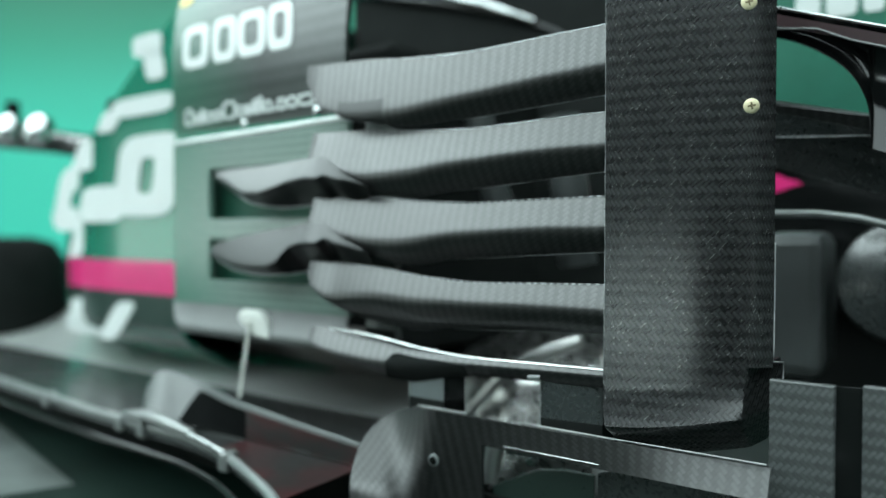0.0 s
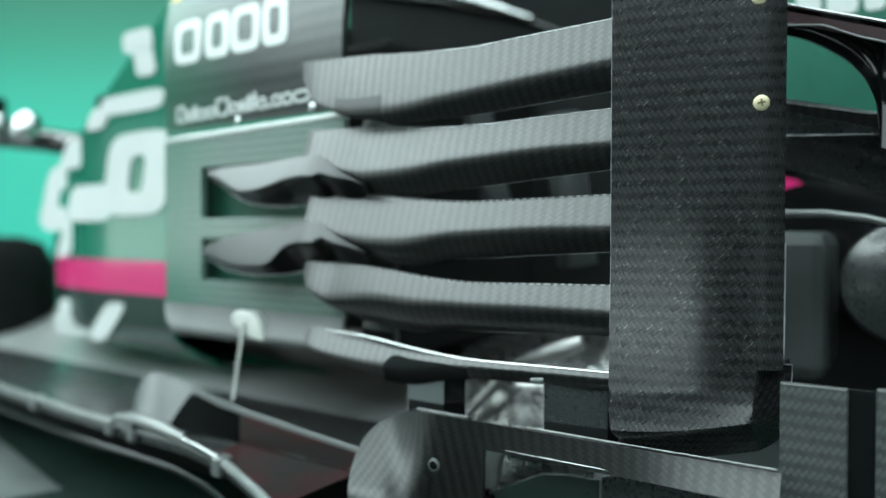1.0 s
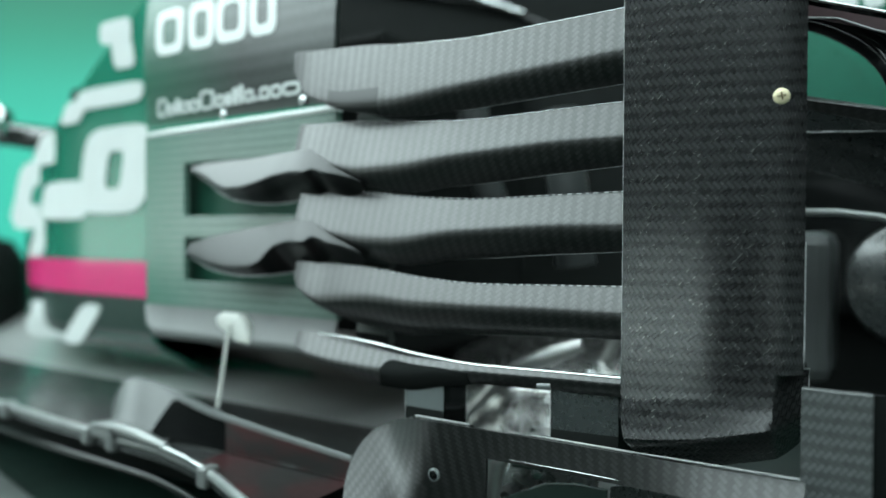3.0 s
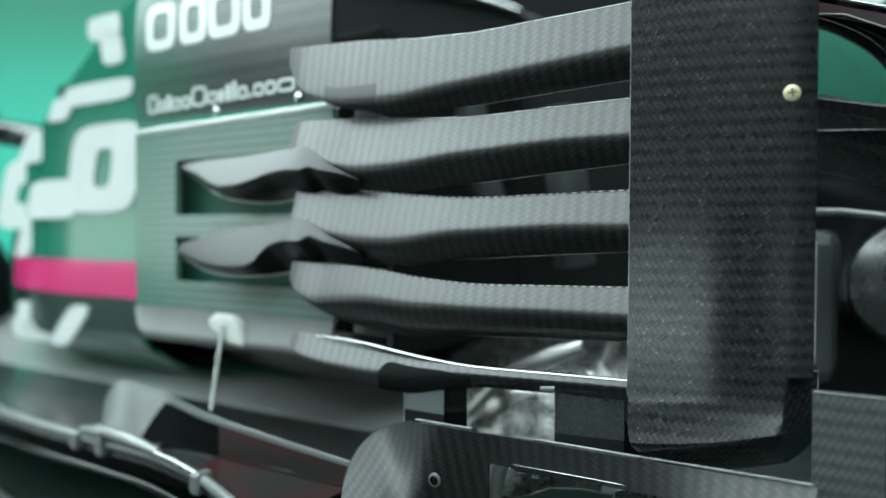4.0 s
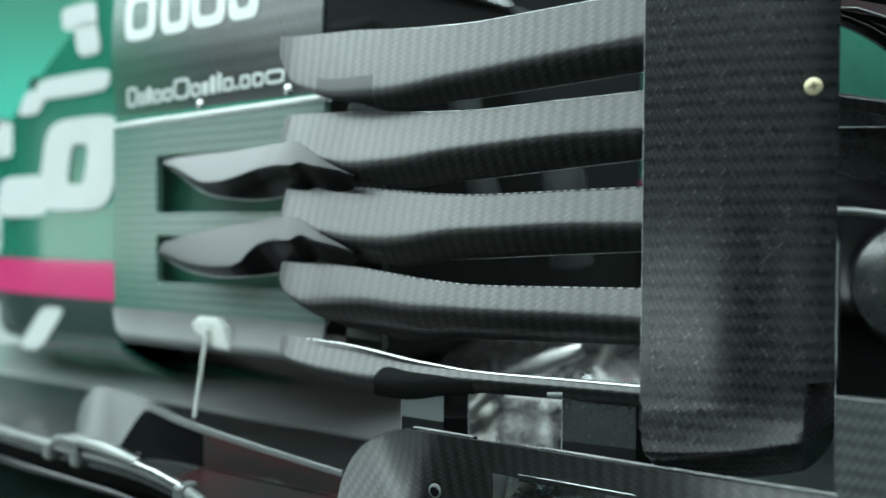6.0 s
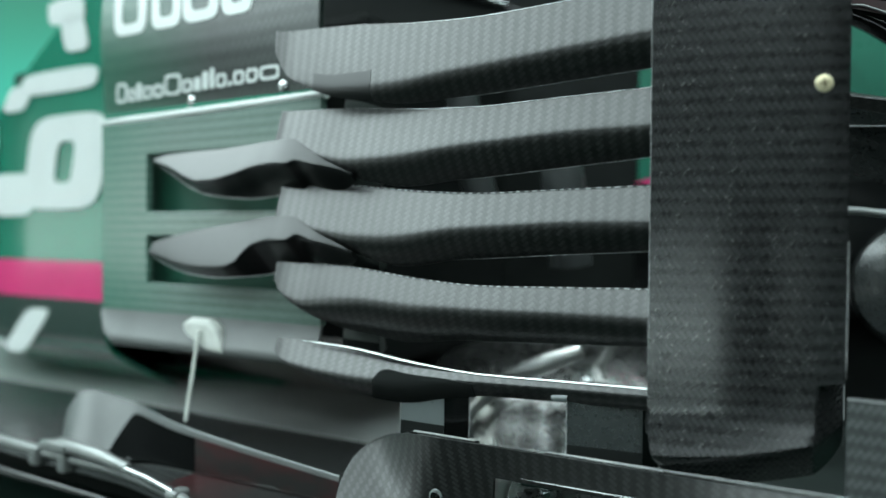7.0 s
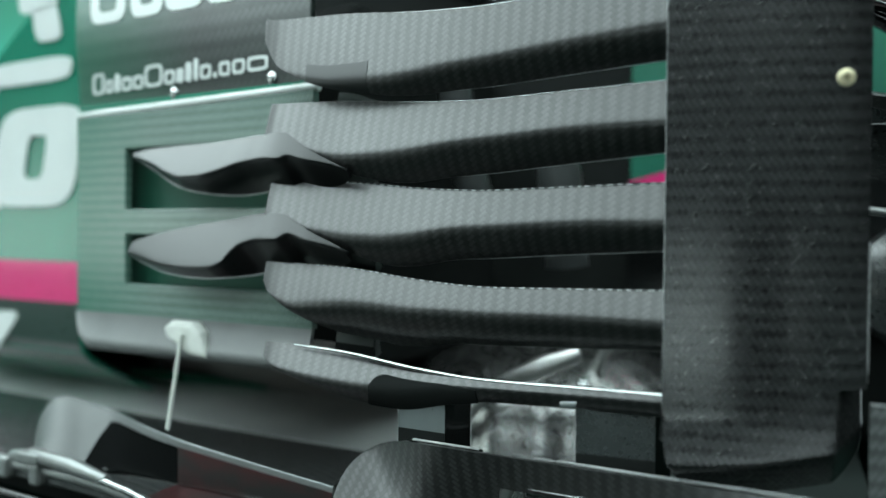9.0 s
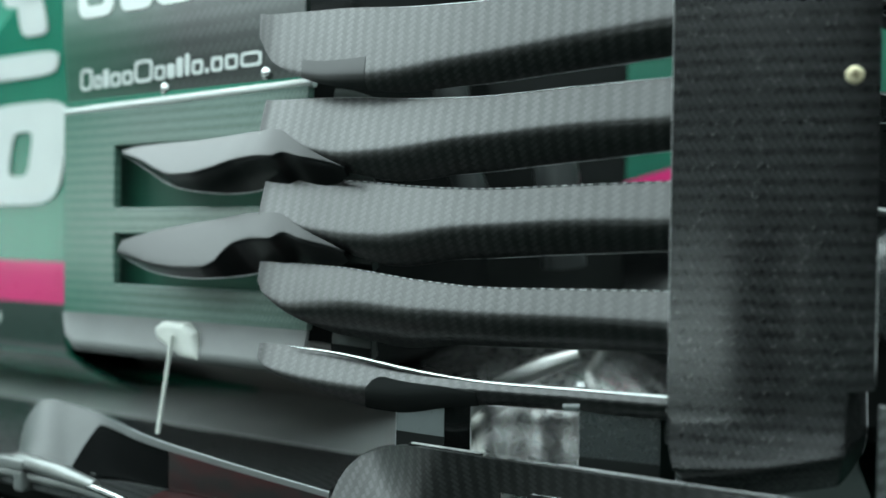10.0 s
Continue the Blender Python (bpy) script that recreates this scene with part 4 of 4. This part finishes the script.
rows = [[(x, float(curve(EDGE, x)) + 0.004 + (0.460 - float(curve(EDGE, x)) - 0.004) * w, 0.0846) for w in np.linspace(0, 1, 6)] for x in np.linspace(-0.535, -0.392, 16)]
part("floor_patch", sheet(np.array(rows), 0.0008, way=(0, 0, -1)), RED_SHEEN, under, "patch of the floor with a dull red reflection painted in", smooth=60)
part("floor_skirt", box(-2.6, -0.08, 0.47, 0.474, 0.03, 0.075), BLACK_MATT, under)
for x in (-0.868, -0.695, -0.655, -0.503):
    y = float(curve(EDGE, x))
    part("clip", box(x - 0.006, x + 0.006, y - 0.008, y + 0.008, 0.074, 0.0915), EDGE_GREY, under, "bright metal clip on the floor edge", bevel=0.003)
part("clip_plate", box(-0.672, -0.645, 0.398, 0.414, 0.092, 0.1005), EDGE_GREY, under, "bright metal plate of the clip", bevel=0.002)
part("clip_bar", tube([(-0.690, 0.408, 0.092), (-0.655, 0.405, 0.0975), (-0.61, 0.404, 0.096), (-0.570, 0.402, 0.0925)], 0.0055, 14, taper=[0.8, 1.0, 1.1, 0.7]), EDGE_GREY, under, "bright metal bar between the clips", smooth=60)
part("clip_rod", tube([(-0.575, 0.401, 0.092), (-0.54, 0.396, 0.091), (-0.503, 0.388, 0.0895)], 0.0028, 10), STEEL, under, "bright rod along the floor edge", smooth=60)

# ---- the sidepod ----
SP = 0.55


def pod_y(x, z):
    """Sidepod flank: flat at the front, drawn in towards the tail, rounded at shoulder and foot."""
    tail = max(0.0, -0.95 - x)
    y = SP + 0.9 * tail**2
    if z < 0.15:
        y += 3.6 * (0.15 - z) ** 1.3
    return y


def pod_top(x):
    return float(curve([(-1.9, 0.20), (-1.30, 0.31), (-1.155, 0.352), (-1.0, 0.440), (-0.85, 0.540), (-0.70, 0.62), (-0.45, 0.66)], x))


def pod_sheet(z_of, xs, n=14, lift=0.0):
    return np.array([[(x, pod_y(x, z) - lift, z) for z in np.linspace(*z_of(x), n)] for x in xs])


rows = []
for x in np.linspace(-1.9, -0.80, 40):
    zt = pod_top(x)
    flank = [(x, pod_y(x, z), z) for z in np.concatenate([np.linspace(0.088, 0.145, 7), np.linspace(0.16, zt, 12)])]
    top = [(x, pod_y(x, zt) + d, zt + h) for d, h in ((0.015, 0.008), (0.05, 0.016), (0.15, 0.03), (0.40, 0.06))]
    rows.append(flank + top)
pod = part("sidepod", sheet(np.array(rows), 0.004), GREEN, car, "glossy racing green sidepod with white lettering", smooth=60)
part("stripe", sheet(pod_sheet(lambda x: (0.200, 0.2445), np.linspace(-1.155, -0.801, 20), 4, 0.0012), 0.001), PINK, pod, "magenta stripe along the sidepod")
part("lower_flank", sheet(pod_sheet(lambda x: (0.128, 0.199), np.linspace(-1.155, -0.801, 20), 6, 0.0011), 0.001), GREEN_DARK, pod, "dark lower flank of the sidepod")


def pod_mark(x0, x1, z0, z1, ring=0.0, slant=0.0):
    mark("decal_shape", x0, x1, z0, z1, slant=slant, ring=ring, parent=pod, y=pod_y((x0 + x1) / 2, (z0 + z1) / 2) - 0.0015)


pod_mark(-0.945, -0.800, 0.305, 0.415, ring=(0.056, 0.031), slant=0.2)
pod_mark(-1.150, -1.030, 0.285, 0.385, ring=(0.045, 0.036), slant=0.35)
pod_mark(-1.045, -0.930, 0.298, 0.350, slant=0.2)
pod_mark(-1.092, -1.052, 0.245, 0.305, slant=0.55)
pod_mark(-1.070, -1.005, 0.376, 0.420, slant=0.7)


pod_mark(-0.955, -0.812, 0.442, 0.468, slant=0.15)
pod_mark(-0.988, -0.940, 0.426, 0.456, slant=0.7)
pod_mark(-0.902, -0.836, 0.520, 0.549, slant=-0.1)
pod_mark(-0.875, -0.832, 0.486, 0.526, slant=-0.25)
pod_mark(-1.120, -1.022, 0.129, 0.160)
pod_mark(-1.100, -1.040, 0.150, 0.182)
pod_mark(-0.972, -0.925, 0.130, 0.186, slant=0.95)
pod_mark(-1.235, -1.165, 0.30, 0.345, slant=0.6)

part("inner_duct", box(-1.0, -0.455, 0.560, 0.95, 0.150, 0.48), BLACK_MATT, pod, "dark inner duct of the sidepod", bevel=0.01)
rows = []
for x in np.linspace(-0.845, -0.455, 24):
    front = float(curve([(-0.845, 0.60), (-0.76, 0.57), (-0.69, 0.505), (-0.455, 0.500)], x))
    rows.append([(x, front + (0.70 - front) * w, 0.188 - 0.098 * w**1.5) for w in np.linspace(0, 1, 14)])
part("duct_foot", sheet(np.array(rows), 0.004, way=(0, 0.4, 0.9)), DUCT_SATIN, pod, "dark undercut belly of the sidepod", smooth=60)
part("duct_wall", box(-1.12, -0.455, 0.705, 0.95, 0.086, 0.1495), BLACK_MATT, pod, bevel=0.01)
part("pod_sill", sheet(np.array([[(-0.86 + 0.20 * u, 0.655 + 0.025 * u + 0.012 * w, 0.112 - 0.014 * u - (0.018 - 0.014 * u) * w) for w in np.linspace(1, 0, 5)] for u in np.linspace(0, 1, 12)]), 0.003), GREEN, pod, "green foot of the sidepod", smooth=50)

# ---- rear wheel and suspension ----
part("rear_bodywork", tube([(-1.60, 0.66, 0.085), (-1.60, 0.66, 0.16), (-1.60, 0.66, 0.22), (-1.60, 0.66, 0.262), (-1.60, 0.66, 0.275)], 0.14, 24, taper=[1, 1, 0.96, 0.8, 0.5]), BLACK_MATT, car, "black rounded rear bodywork behind the sidepod", smooth=50)
part("suspension_arm", tube([(-1.60, 0.60, 0.478), (-1.25, 0.62, 0.440), (-1.02, 0.66, 0.405)], 0.034, 14, flat=0.6), BLACK_GLOSS, car, "black rear suspension arm", smooth=60)
for x, z in ((-1.345, 0.462), (-1.235, 0.452)):
    part("fitting", disc((x, 0.585, z), (0.2, -1, 0.5), 0.026, 0.02, dome=0.008), STEEL, car, "bright round fitting on the suspension arm", smooth=40)

part("upright_link", tube([(-1.37, 0.60, 0.46), (-1.375, 0.60, 0.52)], 0.012, 10), BLACK_GLOSS, car, "short black upright link", smooth=60)

# ---- the inside: chassis flank, ducts, heat shields ----
CH = 0.85
chassis = part("chassis", box(-0.80, 1.2, CH + 0.02, CH + 0.30, 0.07, 0.72), BLACK_MATT, car, "dark chassis flank behind the blades", bevel=0.02)
pts = [(-0.280, 0.30), (-0.280, 0.56), (-0.20, 0.56)] + [(-0.20 + 0.153 * math.sin(t), 0.385 + 0.135 * math.cos(t)) for t in np.linspace(0.25, 1.57, 14)] + [(-0.047, 0.385), (-0.10, 0.375), (-0.16, 0.352)]
part("green_panel", outline(pts, CH, CH + 0.018), GREEN_SHADED, chassis, "racing green painted chassis panel", bevel=0.004)
part("stripe", outline([(-0.284, 0.3385), (-0.232, 0.3530), (-0.150, 0.3490), (-0.118, 0.3360), (-0.150, 0.3255), (-0.232, 0.3330)], CH - 0.0015, CH + 0.001), PINK, chassis, "magenta stripe on the chassis")
part("lower_flank", outline([(-0.282, 0.20), (-0.282, 0.3375), (-0.232, 0.332), (-0.150, 0.3245), (-0.117, 0.335), (0.2, 0.335), (0.2, 0.20)], CH - 0.004, CH - 0.002), BLACK_GLOSS, chassis)

# heat shields: a round drum and a bent sheet of bright metal
def canister(cx, cy, r0, r1, z0, zs, z1, label):
    """A drum of thin sheet metal: steep pleated wall up to zs, then a low smooth dome up to z1."""
    rows = []
    for t in np.linspace(0, 2 * math.pi, 145):
        prof = []
        for w in np.linspace(0, 1, 26):
            if w < 0.55:
                r, z, fold = r0 + (r1 - r0) * w / 0.55, z0 + (zs - z0) * w / 0.55, 1.0
            else:
                a = (w - 0.55) / 0.45 * math.pi / 2
                r, z, fold = r1 * (0.04 + 0.96 * math.cos(a)), zs + (z1 - zs) * math.sin(a), math.cos(a) ** 3
            r *= 1 + 0.012 * math.sin(3 * t + 5 * z) + fold * 0.011 * math.sin(23 * t)
            prof.append((cx + r * math.cos(t), cy + r * math.sin(t), z))
        rows.append(prof)
    return part("heat_shield", sheet(np.array(rows), 0.001), FOIL, car, label, smooth=70)


canister(-0.350, 0.770, 0.172, 0.144, 0.03, 0.116, 0.166, "bright pleated metal heat shield drum")
canister(-0.515, 0.74, 0.050, 0.040, 0.0865, 0.12, 0.135, "bright pleated metal heat shield drum")


STRUT = [(-0.414, 0.605, 0.0755), (-0.397, 0.605, 0.0930), (-0.3565, 0.605, 0.1340), (-0.3455, 0.605, 0.1450), (-0.321, 0.608, 0.1585), (-0.298, 0.612, 0.1700), (-0.272, 0.618, 0.180)]
part("strut", tube(STRUT, 0.0065, 16, taper=[0.9, 0.9, 1.0, 1.1, 1.3, 1.3, 1.0]), FOIL_PALE, car, "bright bent metal strut over the heat shield", smooth=60)
part("heat_strip", tube([(-0.290, 0.700, 0.140), (-0.277, 0.700, 0.158), (-0.262, 0.700, 0.196)], 0.006, 14), FOIL_PALE, car, "short bright metal strip over the heat shield", smooth=60)
# highlights on the drum, put in as bright steel discs
for x, z in ((-0.309, 0.1367), (-0.285, 0.1383)):
    part("shield_glint", disc((x, 0.676, z), (0.05, -1, 0.3), 0.0085, 0.008, dome=0.004), STEEL, car, "bright disc for a highlight on the heat shield", smooth=40)
part("ball_joint", disc((-0.2500, 0.4775, 0.1070), (0, -1, 0.5), 0.0050, 0.008, dome=0.004), STEEL, car, "bright round joint under the rail", smooth=40)

# mirror arm above the blades
part("mirror_arm", tube([(-0.86, 0.88, 0.700), (-0.70, 0.88, 0.652), (-0.60, 0.88, 0.624), (-0.53, 0.88, 0.600), (-0.44, 0.88, 0.562), (-0.36, 0.89, 0.52)], 0.022, 20, flat=0.55, taper=[1, 1, 1, 0.9, 0.7, 0.6]), BLACK_GLOSS, car, "glossy black curved arm over the blades", smooth=60)

# the curved arm's bright highlight is modelled as a steel tube
part("arm_highlight", tube([(-0.66, 0.862, 0.650), (-0.60, 0.860, 0.634), (-0.53, 0.860, 0.608), (-0.45, 0.862, 0.572)], 0.010, 14, flat=0.7, taper=[0.5, 1, 1.2, 0.5]), STEEL, car, "steel tube for the highlight on the curved arm", smooth=60)
part("cap", disc((-0.545, 0.90, 0.665), (0, -1, 0.5), 0.016, 0.02, dome=0.006), STEEL, car, "bright round cap over the arm", smooth=40)

# suspension arms and duct on the nose side
rows = [[(x, 0.600 + 0.004 * w, 0.3811 - 0.24 * (x + 0.0977) - (0.0070 + 0.070 * max(0.0, x + 0.0977)) * w) for w in np.linspace(0, 1, 6)] for x in np.linspace(-0.16, 0.06, 14)]
lower_arm = part("lower_arm", sheet(np.array(rows), 0.008), CARBON_BLADE, car, "twill carbon suspension arm", smooth=60, bevel=0.001)
rows = [[(x, 0.604 + 0.006 * w, (1 - w) * (0.3744 - 0.31 * (x + 0.0977)) + w * (0.3571 - 0.06 * (x + 0.0977))) for w in np.linspace(0, 1, 6)] for x in np.linspace(-0.16, -0.03, 14)]
part("arm_flank", sheet(np.array(rows), 0.004), BRACKET_DARK, lower_arm, "glossy black flank of the arm", smooth=60)
part("arm_edge", tube([(x, 0.6095, 0.3571 - 0.06 * (x + 0.0977)) for x in (-0.16, -0.10, -0.06, -0.03)], 0.0006, 8), EDGE_PALE, lower_arm, "thin pale lower edge of the arm", smooth=60)
rows = []
for x in np.concatenate([np.linspace(-0.15, -0.05, 20), np.linspace(-0.0475, -0.036, 16), np.linspace(-0.033, 0.02, 8)]):
    zt = 0.4495 - 0.372 * (x + 0.10)
    zb = float(curve([(-0.15, 0.4430), (-0.096, 0.4270), (-0.080, 0.4195), (-0.0655, 0.4095), (-0.0539, 0.3990), (-0.0469, 0.3890), (-0.0423, 0.3790), (-0.0396, 0.3700), (-0.0378, 0.352), (-0.0365, 0.340), (0.02, 0.325)], x))
    rows.append([(x, 0.575 + 0.012 * math.sin(w * 3.0), zt + (zb - zt) * w) for w in np.linspace(0, 1, 10)])
upper_arm = part("upper_arm", sheet(np.array(rows), 0.005, way=(0, 1, 0)), BLACK_GLOSS, car, "glossy black upper arm with a curved lower edge", smooth=60, bevel=0.001)
# the arm's reddish reflection, painted as a dark red band
rows = [[(x, 0.5735, 0.4495 - 0.372 * (x + 0.10) - 0.0045 - 0.0085 * w) for w in (0.0, 0.5, 1.0)] for x in np.linspace(-0.15, 0.02, 12)]
part("arm_reflection", sheet(np.array(rows), 0.0006), ARM_SHEEN, upper_arm, "dark red band painted for a reflection along the arm")
# thin highlight on the arm, put in as a pale tube
part("arm_glint", tube([(-0.15, 0.5725, 0.4485), (-0.0955, 0.5725, 0.4330), (-0.072, 0.5725, 0.4290), (-0.05, 0.5725, 0.4175), (0.02, 0.5725, 0.390)], 0.0008, 8), EDGE_GREY, upper_arm, "thin pale strip for the highlight on the arm", smooth=60)
part("arm_edge", tube([(x, 0.573, 0.4495 - 0.372 * (x + 0.10)) for x in (-0.15, -0.1, -0.05, 0.02)], 0.0013, 10), STEEL, upper_arm, "bright edge of the upper arm", smooth=60)
part("duct_rim", tube([(-0.16, 0.60, 0.297), (-0.103, 0.60, 0.2965), (-0.072, 0.60, 0.296), (-0.046, 0.60, 0.2925), (-0.02, 0.60, 0.285), (0.03, 0.60, 0.262)], 0.0032, 12), EDGE_GREY, car, "bright rim of the brake duct", smooth=60)
part("duct_body", box(-0.13, -0.0795, 0.70, 0.80, 0.150, 0.283), PANEL_DIM, car, "dark duct box", bevel=0.012)
part("duct_body", disc((-0.01, 0.76, 0.235), (-0.2, -1, 0.1), 0.055, 0.06, sides=36, dome=0.01), BRACKET_DARK, car, "dark round duct drum", smooth=40)
rows = [[(x, 0.62 + 0.03 * w * w, float(curve([(0, 0.368), (0.4, 0.356), (1, 0.340 - 0.32 * max(0.0, min(0.1, x + 0.125)))], w))) for w in np.linspace(0, 1, 9)] for x in np.linspace(-0.14, 0.08, 12)]
part("duct_shroud", sheet(np.array(rows), 0.006), BRACKET_DARK, car, "glossy black shroud under the suspension arm", smooth=60, bevel=0.002)
for x0, x1 in ((-0.13, -0.105), (-0.10, -0.07), (-0.065, -0.045), (-0.04, -0.01)):
    mark("decal_bar", x0, x1, 0.515, 0.545, parent=chassis, y=CH + 0.018)
part("nose_flank", box(-0.18, 0.20, CH + 0.0185, CH + 0.05, 0.40, 0.60), GREEN_SHADED, chassis, "racing green nose flank", bevel=0.01)

# dim pipes and a grey panel deep behind the blades
for path, r in (([(-0.315, 0.66, 0.40), (-0.305, 0.66, 0.33), (-0.300, 0.67, 0.25)], 0.020), ([(-0.40, 0.63, 0.46), (-0.395, 0.64, 0.36), (-0.37, 0.66, 0.27)], 0.016)):
    part("pipe", tube(path, r, 16), PANEL_DIM, car, "dark satin pipe behind the blades", smooth=60)
